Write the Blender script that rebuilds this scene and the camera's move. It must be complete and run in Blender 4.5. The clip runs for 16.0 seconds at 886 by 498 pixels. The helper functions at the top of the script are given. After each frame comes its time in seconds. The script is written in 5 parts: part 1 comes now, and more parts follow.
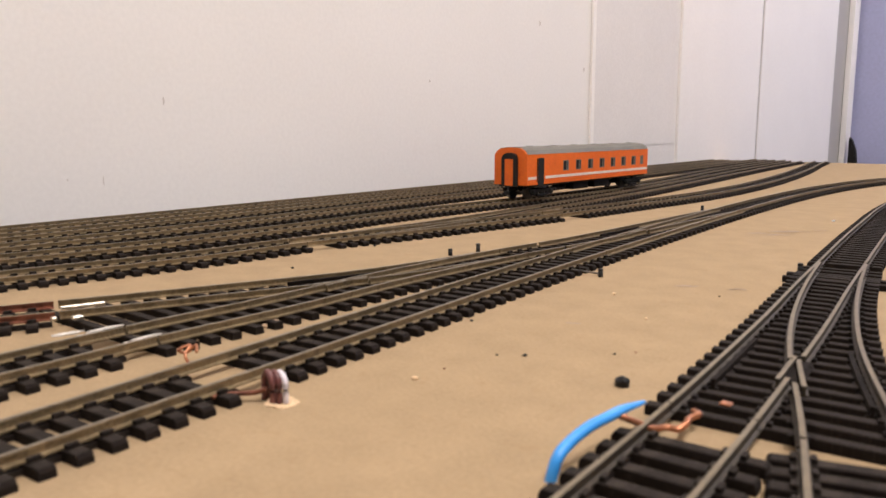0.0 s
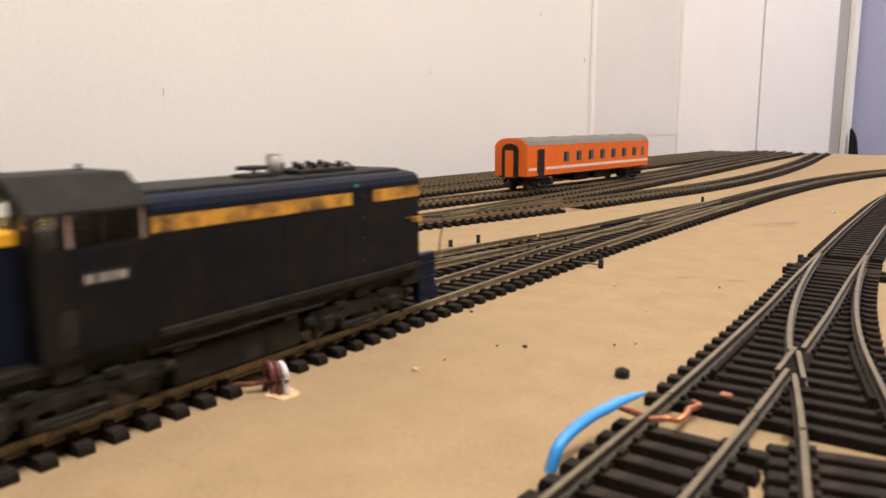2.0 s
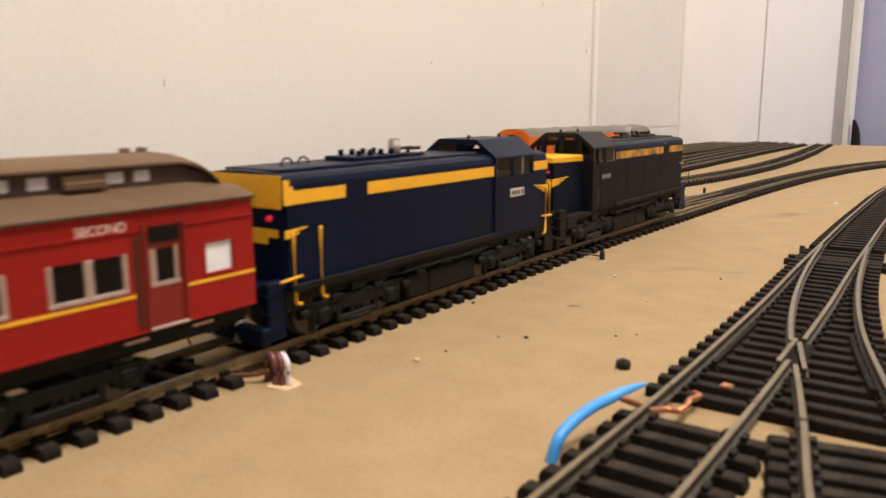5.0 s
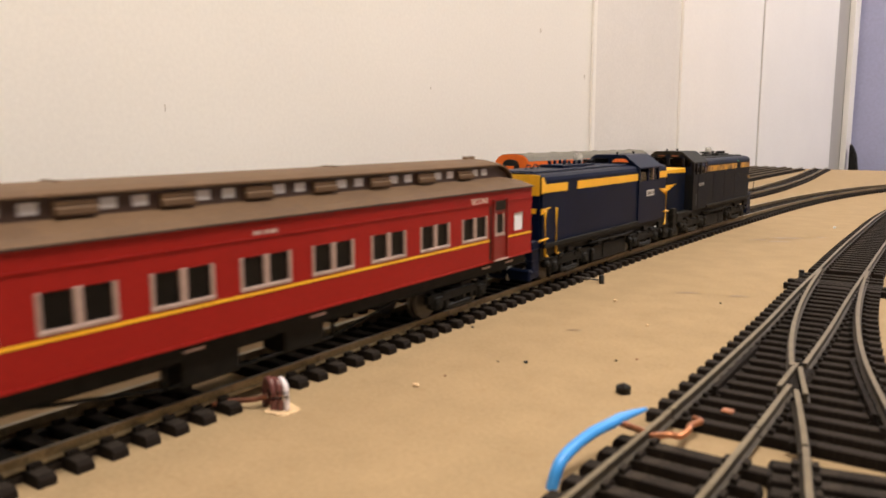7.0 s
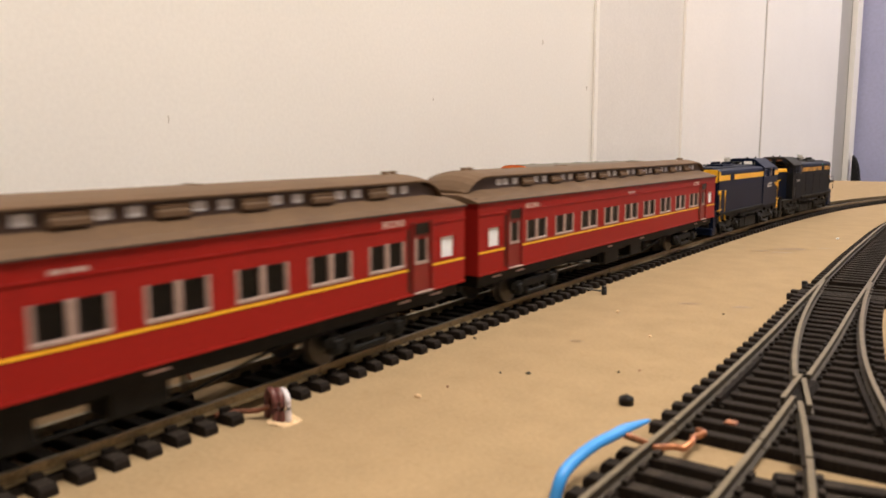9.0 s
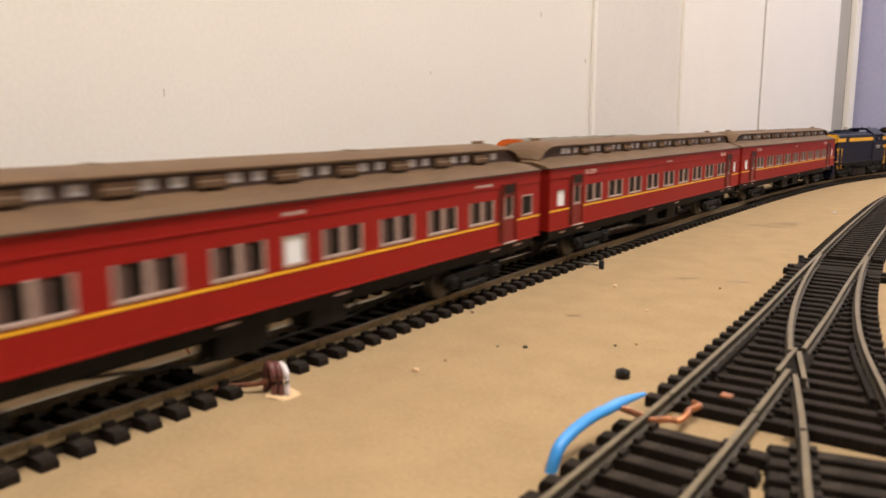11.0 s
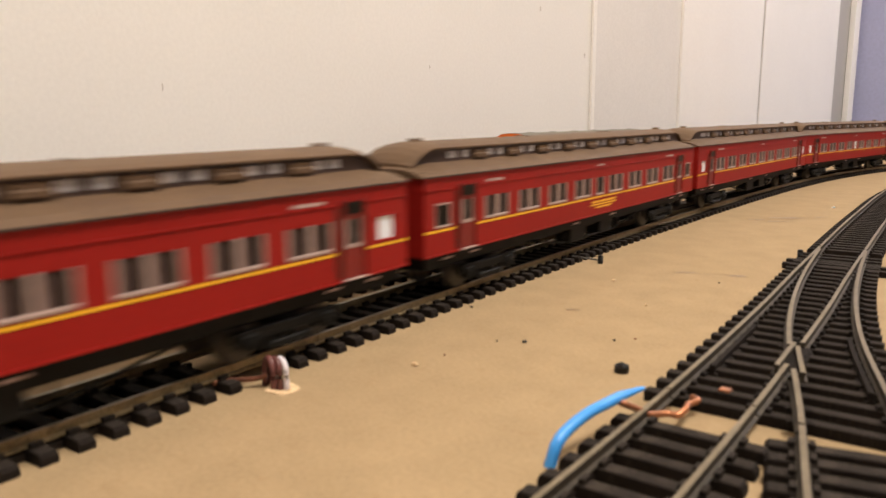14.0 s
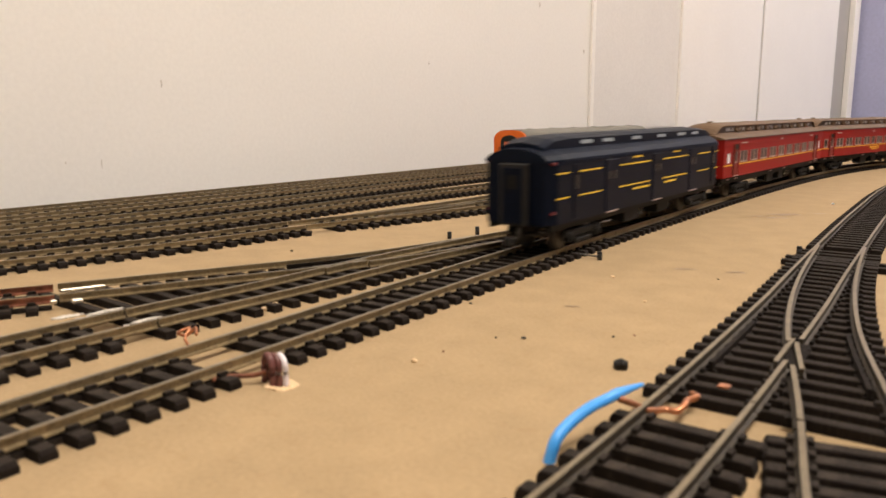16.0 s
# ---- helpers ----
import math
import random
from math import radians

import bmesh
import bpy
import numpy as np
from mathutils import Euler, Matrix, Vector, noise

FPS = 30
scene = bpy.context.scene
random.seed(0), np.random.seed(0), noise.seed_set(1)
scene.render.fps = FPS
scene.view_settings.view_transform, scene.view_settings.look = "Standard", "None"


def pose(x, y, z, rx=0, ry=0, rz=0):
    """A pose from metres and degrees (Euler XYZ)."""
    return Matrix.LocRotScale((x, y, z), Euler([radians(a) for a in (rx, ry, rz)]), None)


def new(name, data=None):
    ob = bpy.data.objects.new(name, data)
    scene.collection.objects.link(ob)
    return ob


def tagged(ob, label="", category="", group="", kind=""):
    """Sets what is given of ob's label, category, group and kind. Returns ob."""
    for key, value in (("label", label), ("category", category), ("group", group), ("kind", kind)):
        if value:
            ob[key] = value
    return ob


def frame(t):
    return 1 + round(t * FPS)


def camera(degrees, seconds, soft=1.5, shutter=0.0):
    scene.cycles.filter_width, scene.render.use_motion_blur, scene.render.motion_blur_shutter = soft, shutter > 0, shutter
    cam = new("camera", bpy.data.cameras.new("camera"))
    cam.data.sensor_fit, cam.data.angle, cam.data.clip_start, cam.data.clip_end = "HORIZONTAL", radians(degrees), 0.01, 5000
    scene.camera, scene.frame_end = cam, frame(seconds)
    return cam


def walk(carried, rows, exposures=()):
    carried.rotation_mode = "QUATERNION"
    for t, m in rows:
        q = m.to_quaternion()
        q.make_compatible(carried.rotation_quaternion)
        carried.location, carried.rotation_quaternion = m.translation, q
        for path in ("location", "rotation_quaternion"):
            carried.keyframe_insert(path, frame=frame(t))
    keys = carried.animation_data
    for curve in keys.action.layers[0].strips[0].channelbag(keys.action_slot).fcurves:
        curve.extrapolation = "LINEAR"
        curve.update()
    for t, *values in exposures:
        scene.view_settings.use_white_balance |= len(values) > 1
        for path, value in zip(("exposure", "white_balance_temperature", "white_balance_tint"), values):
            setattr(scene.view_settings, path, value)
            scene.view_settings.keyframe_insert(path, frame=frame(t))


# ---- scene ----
cam = camera(60.2, 16.0, soft=1.6, shutter=0.5)
# a small phone lens focused on the far half of the board: what is close to it goes soft
cam.data.dof.use_dof, cam.data.dof.focus_distance, cam.data.dof.aperture_fstop = True, 0.62, 34.0
EYE = (0.0, 0.0, 0.063)
YAW, PITCH, ROLL = 39.0, -9.04, 0.155
# seconds, turn to the right and drop of the view, in degrees from the first moment
SWAY = [(0, 0, 0), (0.5, 0, 0.195), (1, 0, 0.39), (1.5, 0.02, 0.57), (2, 0.02, 0.656), (2.5, 0.04, 0.80), (3, 0.06, 0.85),
        (3.5, 0.11, 0.97), (4, 0.14, 1.12), (4.2, 0.14, 1.17), (5.2, 0.12, 1.33), (6.3, 0.07, 1.31), (6.4, 0.06, 1.14), (6.5, 0.06, 0.15),
        (6.7, 0.07, -0.40), (7, 0.07, -0.50), (7.5, 0.17, -0.60), (8, 0.22, -0.71), (8.5, 0.24, -0.57), (9, 0.25, -1.31),
        (9.1, 0.25, -1.57), (9.2, 0.24, -1.87), (9.6, 0.22, -1.6), (10.5, 0.13, 0.3), (11.3, 0.06, 0.62), (11.5, 0.06, 0.63), (12, 0.06, 0.82), (12.5, 0.06, 0.88),
        (13, 0.0, 0.95), (13.5, 0.0, 0.76), (14, 0.0, 1.01), (14.5, 0.0, 1.01), (15, -0.02, 1.12), (15.5, -0.02, 1.08), (16, -0.06, 1.27)]
# a drop of the view moves the picture's content up: the lens tips further up or down by that much
PATH = [(t, pose(*EYE, 90 + PITCH - drop, ROLL, YAW + turn)) for t, turn, drop in SWAY]
walk(cam, PATH, [(0, 0.0, 5950, 14), (1.5, 0.09, 6150, 12), (2.0, 0.14, 6250, 11), (2.5, 0.06, 6400, 10), (3.0, 0.09, 6550, 10), (6.3, 0.06, 6600, 10), (14.5, 0.06, 6600, 10), (15.0, 0.11, 6600, 10), (15.5, 0.17, 6600, 10), (16, 0.06, 6600, 10)])

# ---- light ----
world = bpy.data.worlds.new("world")
scene.world = world
world.use_nodes = True
world.node_tree.nodes["Background"].inputs[0].default_value = (1.0, 0.92, 0.83, 1)
world.node_tree.nodes["Background"].inputs[1].default_value = 0.12


def lamp(name, x, y, z, sx, sy, watts, color):
    data = bpy.data.lights.new(name, "AREA")
    data.shape, data.size, data.size_y, data.energy, data.color = "RECTANGLE", sx, sy, watts, color
    ob = new(name, data)
    ob.location = (x, y, z)
    return ob


WARM = (1.0, 0.925, 0.83)
lamp("ceiling_lamp_light", 0.42, 0.05, 1.46, 0.5, 1.2, 27, WARM)
lamp("ceiling_lamp_light", 0.42, 2.02, 1.46, 0.5, 0.8, 20.0, WARM)

# ---- materials ----
MM = 0.001


def material(name, color, rough=0.6, metal=0.0, vary=0.25, scale=40.0, bump=0.0, fine=600.0, dirt=None, dirt_at=0.62, spec=0.5):
    """A surface with broad and fine variation of its colour, and a fine relief."""
    m = bpy.data.materials.new(name)
    m.use_nodes = True
    nt = m.node_tree
    nodes, links = nt.nodes, nt.links
    bsdf = nodes["Principled BSDF"]
    bsdf.inputs["Roughness"].default_value = rough
    bsdf.inputs["Metallic"].default_value = metal
    bsdf.inputs["Specular IOR Level"].default_value = spec
    coord = nodes.new("ShaderNodeTexCoord")
    broad, grain = nodes.new("ShaderNodeTexNoise"), nodes.new("ShaderNodeTexNoise")
    broad.inputs["Scale"].default_value, broad.inputs["Detail"].default_value = scale, 5
    grain.inputs["Scale"].default_value, grain.inputs["Detail"].default_value = fine, 3
    for n in (broad, grain):
        links.new(coord.outputs["Object"], n.inputs["Vector"])
    mix = nodes.new("ShaderNodeMix")
    mix.data_type, mix.blend_type = "RGBA", "MULTIPLY"
    add = nodes.new("ShaderNodeMath")
    add.operation = "ADD"
    links.new(broad.outputs["Fac"], add.inputs[0])
    links.new(grain.outputs["Fac"], add.inputs[1])
    ramp = nodes.new("ShaderNodeMapRange")
    ramp.inputs["From Min"].default_value, ramp.inputs["From Max"].default_value = 0.7, 1.3
    ramp.inputs["To Min"].default_value, ramp.inputs["To Max"].default_value = 1 - vary, 1 + vary
    links.new(add.outputs[0], ramp.inputs["Value"])
    mix.inputs["Factor"].default_value = 1
    mix.inputs["A"].default_value = (*color, 1)
    links.new(ramp.outputs["Result"], mix.inputs["B"])
    out = mix.outputs["Result"]
    if dirt:
        over = nodes.new("ShaderNodeMix")
        over.data_type = "RGBA"
        patch = nodes.new("ShaderNodeTexNoise")
        patch.inputs["Scale"].default_value, patch.inputs["Detail"].default_value = scale * 2.3, 8
        patch.inputs["Roughness"].default_value = 0.65
        links.new(coord.outputs["Object"], patch.inputs["Vector"])
        cut = nodes.new("ShaderNodeMapRange")
        cut.inputs["From Min"].default_value, cut.inputs["From Max"].default_value = dirt_at - 0.1, dirt_at + 0.12
        links.new(patch.outputs["Fac"], cut.inputs["Value"])
        links.new(cut.outputs["Result"], over.inputs["Factor"])
        links.new(out, over.inputs["A"])
        over.inputs["B"].default_value = (*dirt, 1)
        out = over.outputs["Result"]
    links.new(out, bsdf.inputs["Base Color"])
    if bump:
        b = nodes.new("ShaderNodeBump")
        b.inputs["Strength"].default_value, b.inputs["Distance"].default_value = bump, 0.0004
        links.new(grain.outputs["Fac"], b.inputs["Height"])
        links.new(b.outputs["Normal"], bsdf.inputs["Normal"])
    return m


def glow(name, color, strength):
    m = bpy.data.materials.new(name)
    m.use_nodes = True
    b = m.node_tree.nodes["Principled BSDF"]
    b.inputs["Base Color"].default_value = (*color, 1)
    b.inputs["Emission Color"].default_value = (*color, 1)
    b.inputs["Emission Strength"].default_value = strength
    return m


def glass_like(name, color, rough=0.02):
    m = bpy.data.materials.new(name)
    m.use_nodes = True
    b = m.node_tree.nodes["Principled BSDF"]
    b.inputs["Base Color"].default_value = (*color, 1)
    b.inputs["Roughness"].default_value = rough
    b.inputs["Transmission Weight"].default_value = 1.0
    b.inputs["IOR"].default_value = 1.15
    return m


BOARD = material("fibreboard", (0.348, 0.249, 0.142), 0.8, vary=0.11, scale=70, bump=0.15, fine=850, spec=0.12, dirt=(0.305, 0.209, 0.114), dirt_at=0.66)
PLASTER = material("painted_wall", (0.845, 0.825, 0.80), 0.55, vary=0.03, scale=5, bump=0.15, fine=300, dirt=(0.77, 0.74, 0.70), dirt_at=0.76)
WHITE = material("white_gloss_paint", (0.92, 0.89, 0.86), 0.4, vary=0.03, scale=6, fine=200)
# same off-white as the wall, a little darker
PANEL_TONE = material("darker_panel_tone", (0.775, 0.75, 0.73), 0.6, vary=0.05, scale=5, bump=0.15, fine=300, dirt=(0.67, 0.64, 0.61), dirt_at=0.74)
# mid-grey tone of the wall strip between cupboards and jamb
GREY_STRIP = material("grey_wall_strip", (0.42, 0.40, 0.38), 0.5, vary=0.06, scale=6)
BLUE_WALL = material("blue_grey_paint", (0.40, 0.41, 0.61), 0.35, vary=0.08, scale=4, fine=120)
CEIL = material("ceiling_paint", (0.82, 0.80, 0.77), 0.8, vary=0.03, scale=5)
CARPET = material("carpet", (0.16, 0.15, 0.15), 0.95, vary=0.2, scale=60)
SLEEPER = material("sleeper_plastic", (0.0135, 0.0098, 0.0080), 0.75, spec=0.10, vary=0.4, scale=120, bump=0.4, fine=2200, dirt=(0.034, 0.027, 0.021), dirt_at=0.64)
# paler tone for the top faces of the sleepers
SLEEPER_TOP = material("paler_sleeper_top", (0.025, 0.0195, 0.0160), 0.8, spec=0.10, vary=0.45, scale=140, bump=0.4, fine=2200, dirt=(0.058, 0.046, 0.035), dirt_at=0.62)
RAIL_SIDE = material("tarnished_rail", (0.27, 0.205, 0.115), 0.45, 0.55, vary=0.3, scale=160, fine=1500, dirt=(0.13, 0.09, 0.05), dirt_at=0.6)
RAIL_TOP = material("polished_rail_head", (0.25, 0.215, 0.16), 0.42, 0.85, vary=0.2, scale=200, fine=2500)
SILVER = material("bare_nickel_silver", (0.62, 0.57, 0.48), 0.28, 0.9, vary=0.2, scale=150)
COPPER = material("bare_copper", (0.52, 0.22, 0.11), 0.35, 0.8, vary=0.3, scale=300, dirt=(0.20, 0.08, 0.05), dirt_at=0.6)
COPPER_OLD = material("old_copper", (0.22, 0.085, 0.05), 0.5, 0.6, vary=0.35, scale=300)
BLUE_WIRE = material("blue_wire_plastic", (0.055, 0.33, 0.85), 0.35, vary=0.05, scale=100)
PURPLE_WIRE = material("brown_wire_plastic", (0.13, 0.045, 0.04), 0.4, vary=0.1, scale=100)
WHITE_WIRE = material("white_wire_plastic", (0.72, 0.66, 0.70), 0.4, vary=0.05, scale=100)
SAWDUST = material("torn_fibre", (0.66, 0.47, 0.28), 0.9, vary=0.2, scale=300)
CHALK = material("pale_glue", (0.60, 0.56, 0.50), 0.45, vary=0.25, scale=300)
BLACK = material("black_plastic", (0.013, 0.012, 0.0115), 0.55, spec=0.25, vary=0.3, scale=100)
UNDER = material("dark_underframe", (0.0065, 0.006, 0.0052), 0.6, spec=0.15, vary=0.4, scale=80, dirt=(0.015, 0.013, 0.011), dirt_at=0.6)
STEEL = material("wheel_steel", (0.10, 0.09, 0.08), 0.5, 0.6, vary=0.2, scale=200)
RED = material("carriage_red", (0.275, 0.0115, 0.0085), 0.5, spec=0.18, vary=0.09, scale=25, fine=800, dirt=(0.20, 0.010, 0.008), dirt_at=0.70)
RED_DARK = material("carriage_red_door", (0.19, 0.0095, 0.007), 0.42, vary=0.1, scale=40)
BROWN_ROOF = material("brown_roof", (0.133, 0.079, 0.044), 0.65, spec=0.3, vary=0.16, scale=35, bump=0.1, fine=1200, dirt=(0.105, 0.062, 0.038), dirt_at=0.62)
BROWN_DARK = material("dark_brown_clerestory", (0.045, 0.022, 0.016), 0.55, vary=0.2, scale=60)
YELLOW = material("yellow_lining", (0.84, 0.44, 0.02), 0.45, vary=0.08, scale=60)
YELLOW_WORN = material("worn_yellow_band", (0.62, 0.31, 0.03), 0.55, vary=0.2, scale=70, dirt=(0.10, 0.05, 0.015), dirt_at=0.50)
FRAME_PINK = material("aluminium_window_frame", (0.40, 0.29, 0.26), 0.45, 0.2, vary=0.12, scale=150)
WINDOW = material("dark_window", (0.006, 0.005, 0.0045), 0.3, spec=0.18, vary=0.3, scale=60)
BLIND = material("window_blind", (0.095, 0.058, 0.052), 0.5, spec=0.2, vary=0.2, scale=90)
FROST = material("frosted_pane", (0.82, 0.87, 0.94), 0.3, vary=0.05, scale=80)
BLUE = material("loco_blue", (0.0020, 0.0060, 0.0235), 0.42, spec=0.11, vary=0.25, scale=40, fine=800)
BLUE_WORN = material("weathered_loco_blue", (0.0050, 0.0058, 0.0085), 0.6, spec=0.13, vary=0.45, scale=45, fine=700, dirt=(0.013, 0.0105, 0.0075), dirt_at=0.54)
ROOF_WORN = material("sooty_roof", (0.013, 0.0122, 0.0115), 0.65, spec=0.2, vary=0.35, scale=50, dirt=(0.030, 0.026, 0.022), dirt_at=0.55)
PILOT_BLUE = material("pilot_blue", (0.0026, 0.0070, 0.026), 0.45, spec=0.12, vary=0.25, scale=60)
VAN_BLUE = material("van_navy", (0.0016, 0.0042, 0.0130), 0.45, spec=0.10, vary=0.3, scale=40)
VAN_ROOF = material("van_roof", (0.0026, 0.0058, 0.0150), 0.5, spec=0.11, vary=0.3, scale=40)
VAN_PANE = material("van_door_glass", (0.013, 0.0075, 0.006), 0.35, vary=0.3, scale=60)
VAN_GLASS = material("blue_grey_glass", (0.30, 0.36, 0.42), 0.3, vary=0.1, scale=80)
ORANGE = material("carriage_orange", (0.76, 0.145, 0.012), 0.45, spec=0.3, vary=0.09, scale=30, dirt=(0.62, 0.11, 0.012), dirt_at=0.66)
GREY_ROOF = material("grey_roof", (0.17, 0.158, 0.135), 0.65, spec=0.25, vary=0.14, scale=40)
LINING = material("white_lining", (0.74, 0.64, 0.56), 0.55, vary=0.12, scale=90, dirt=(0.62, 0.25, 0.10), dirt_at=0.68)
PANEL_WHITE = material("number_plate_white", (0.62, 0.60, 0.57), 0.5, vary=0.1, scale=100)
PALE_GLASS = material("pale_cab_glass", (0.19, 0.175, 0.165), 0.15, vary=0.12, scale=90)
RED_LENS = glow("red_marker_lens", (0.7, 0.02, 0.05), 0.35)
GREEN_LENS = glow("green_lens", (0.02, 0.4, 0.24), 0.35)
CLEAR_LIGHT = material("dusty_clerestory_glass", (0.60, 0.60, 0.64), 0.35, vary=0.15, scale=120)
LETTER = material("dull_pink_lettering", (0.46, 0.34, 0.31), 0.55, vary=0.2, scale=200)
LEMON = material("lemon_lining", (0.74, 0.50, 0.035), 0.5, vary=0.15, scale=80)
NOSE_BLUE = material("grimy_nose_blue", (0.0034, 0.0072, 0.021), 0.5, spec=0.16, vary=0.35, scale=50, dirt=(0.010, 0.009, 0.008), dirt_at=0.60)
GRIME = material("grimy_running_gear", (0.0135, 0.0115, 0.0090), 0.7, spec=0.12, vary=0.45, scale=90, bump=0.3, fine=1800, dirt=(0.030, 0.025, 0.019), dirt_at=0.58)
CAB_GLASS = glass_like("clear_cab_glass", (0.93, 0.93, 0.90))
DULL_PIPE = material("dull_grey_pipe", (0.34, 0.32, 0.29), 0.55, 0.3, vary=0.25, scale=200)
POINT_SIDE = material("dark_point_rail", (0.040, 0.029, 0.017), 0.65, 0.15, vary=0.4, scale=160, fine=1500, dirt=(0.075, 0.056, 0.033), dirt_at=0.62)
POINT_TOP = material("worn_point_rail_head", (0.235, 0.19, 0.125), 0.42, 0.6, vary=0.25, scale=220, fine=2500)
DARK_RAILS = [POINT_SIDE, POINT_TOP]
RED_DULL = material("dull_red_lens", (0.16, 0.008, 0.010), 0.3, vary=0.1)
LAMP_GLOW = glow("warm_lamp_glow", (1.0, 0.55, 0.12), 2.2)
DIFFUSER = glow("ceiling_lamp_diffuser", (1.0, 0.85, 0.68), 3.0)


# ---- mesh helpers ----
def mesh_of(name, bm, mats):
    me = bpy.data.meshes.new(name)
    bm.to_mesh(me)
    bm.free()
    for m in (mats if isinstance(mats, (list, tuple)) else [mats]):
        me.materials.append(m)
    return me


def part(name, bm, mats, parent=None, label="", at=None):
    ob = new(name, mesh_of(name, bm, mats))
    if parent is not None:
        ob.parent = parent
    if at is not None:
        ob.matrix_basis = at
    if label:
        tagged(ob, label)
    return ob


def box(bm, x0, x1, y0, y1, z0, z1, bevel=0.0, index=0):
    m = Matrix.LocRotScale(((x0 + x1) / 2, (y0 + y1) / 2, (z0 + z1) / 2), None, (abs(x1 - x0), abs(y1 - y0), abs(z1 - z0)))
    made = bmesh.ops.create_cube(bm, size=1, matrix=m)["verts"]
    faces = {f for v in made for f in v.link_faces}
    for f in faces:
        f.material_index = index
    if bevel:
        edges = list({e for v in made for e in v.link_edges})
        bmesh.ops.bevel(bm, geom=edges, offset=bevel, segments=1, affect="EDGES")
    return bm


def boxes(*rows, bevel=0.0):
    bm = bmesh.new()
    for r in rows:
        box(bm, *r, bevel=bevel)
    return bm


def rod(bm, a, b, r, n=8, index=0, r2=None):
    a, b = Vector(a), Vector(b)
    d = b - a
    m = Matrix.Translation((a + b) / 2) @ d.to_track_quat("Z", "Y").to_matrix().to_4x4()
    made = bmesh.ops.create_cone(bm, segments=n, radius1=r, radius2=r if r2 is None else r2, depth=d.length, cap_ends=True, matrix=m)["verts"]
    for f in {f for v in made for f in v.link_faces}:
        f.material_index = index
        f.smooth = len(f.verts) == 4
    return bm


def tube(bm, pts, r, n=8, index=0):
    rings = []
    pts = [Vector(p) for p in pts]
    for i, p in enumerate(pts):
        d = pts[min(i + 1, len(pts) - 1)] - pts[max(i - 1, 0)]
        q = d.to_track_quat("Z", "Y")
        rings.append([bm.verts.new(p + q @ Vector((r * math.cos(a), r * math.sin(a), 0))) for a in [2 * math.pi * k / n for k in range(n)]])
    for u, v in zip(rings, rings[1:]):
        for k in range(n):
            f = bm.faces.new((u[k], u[(k + 1) % n], v[(k + 1) % n], v[k]))
            f.smooth, f.material_index = True, index
    bm.faces.new(rings[0][::-1]).material_index = index
    bm.faces.new(rings[-1]).material_index = index
    return bm


def prism(bm, profile, x0, x1, index=0, smooth=False, taper=None):
    """A profile of (y, z) points, counter-clockwise seen from +x, drawn out along x."""
    u = [bm.verts.new((x0, y, z)) for y, z in profile]
    v = [bm.verts.new((x1, y, z)) for y, z in (taper or profile)]
    k = len(profile)
    for i in range(k):
        f = bm.faces.new((u[i], u[(i + 1) % k], v[(i + 1) % k], v[i]))
        f.material_index, f.smooth = index, smooth
    bm.faces.new(u[::-1]).material_index = index
    bm.faces.new(v).material_index = index
    return bm


# ---- ways along the board ----
class Way:
    """A line over the board, with its length along it; the camera's table is flat."""

    def __init__(self, pts):
        self.p = np.array(pts, float)
        d = np.diff(self.p, axis=0)
        self.s = np.concatenate([[0], np.cumsum(np.hypot(d[:, 0], d[:, 1]))])
        self.length = self.s[-1]
        g = np.gradient(self.p, self.s, axis=0)
        self.h = np.unwrap(np.arctan2(g[:, 1], g[:, 0]))

    def at(self, s):
        return np.array([np.interp(s, self.s, self.p[:, 0]), np.interp(s, self.s, self.p[:, 1])])

    def turn(self, s):
        return float(np.interp(s, self.s, self.h))

    def side(self, s, o):
        """The point o metres to the right of the way."""
        a = self.turn(s)
        return self.at(s) + o * np.array([math.sin(a), -math.cos(a)])

    def near(self, q):
        """Distance to the right of the way, and the length along it, of the point q."""
        i = int(np.argmin(np.hypot(*(self.p - q).T)))
        a = self.h[i]
        d = np.asarray(q) - self.p[i]
        return float(d @ np.array([math.sin(a), -math.cos(a)])), float(self.s[i])

    def along(self, y):
        """The length at which the way crosses y."""
        return float(np.interp(y, self.p[:, 1], self.s))


def smooth_way(rows):
    """Rows (y, x) in millimetres, joined by a smooth line."""
    r = np.array(rows, float)
    y, x = r[:, 0], r[:, 1]
    slope = np.gradient(x, y)
    ys = np.arange(y[0], y[-1] + 0.1, 2.0)
    i = np.clip(np.searchsorted(y, ys, side="right") - 1, 0, len(y) - 2)
    w = y[i + 1] - y[i]
    t = (ys - y[i]) / w
    xs = ((2 * t**3 - 3 * t**2 + 1) * x[i] + (t**3 - 2 * t**2 + t) * w * slope[i]
          + (-2 * t**3 + 3 * t**2) * x[i + 1] + (t**3 - t**2) * w * slope[i + 1])
    k = np.ones(15) / 15
    xs = np.convolve(np.pad(xs, 7, "reflect", reflect_type="odd"), k, "valid")
    return Way(np.stack([xs, ys], 1) * MM)


def turned_way(x, y, rows, length, step=2.0):
    """From (x, y) in millimetres; rows of (length, heading to the right of +y in radians)."""
    s = np.arange(0, length, step)
    a = np.interp(s, [r[0] for r in rows], [r[1] for r in rows])
    k = np.ones(41) / 41
    a = np.convolve(np.pad(a, 20, "edge"), k, "valid")
    return Way(np.stack([x + np.cumsum(np.sin(a)) * step, y + np.cumsum(np.cos(a)) * step], 1) * MM)


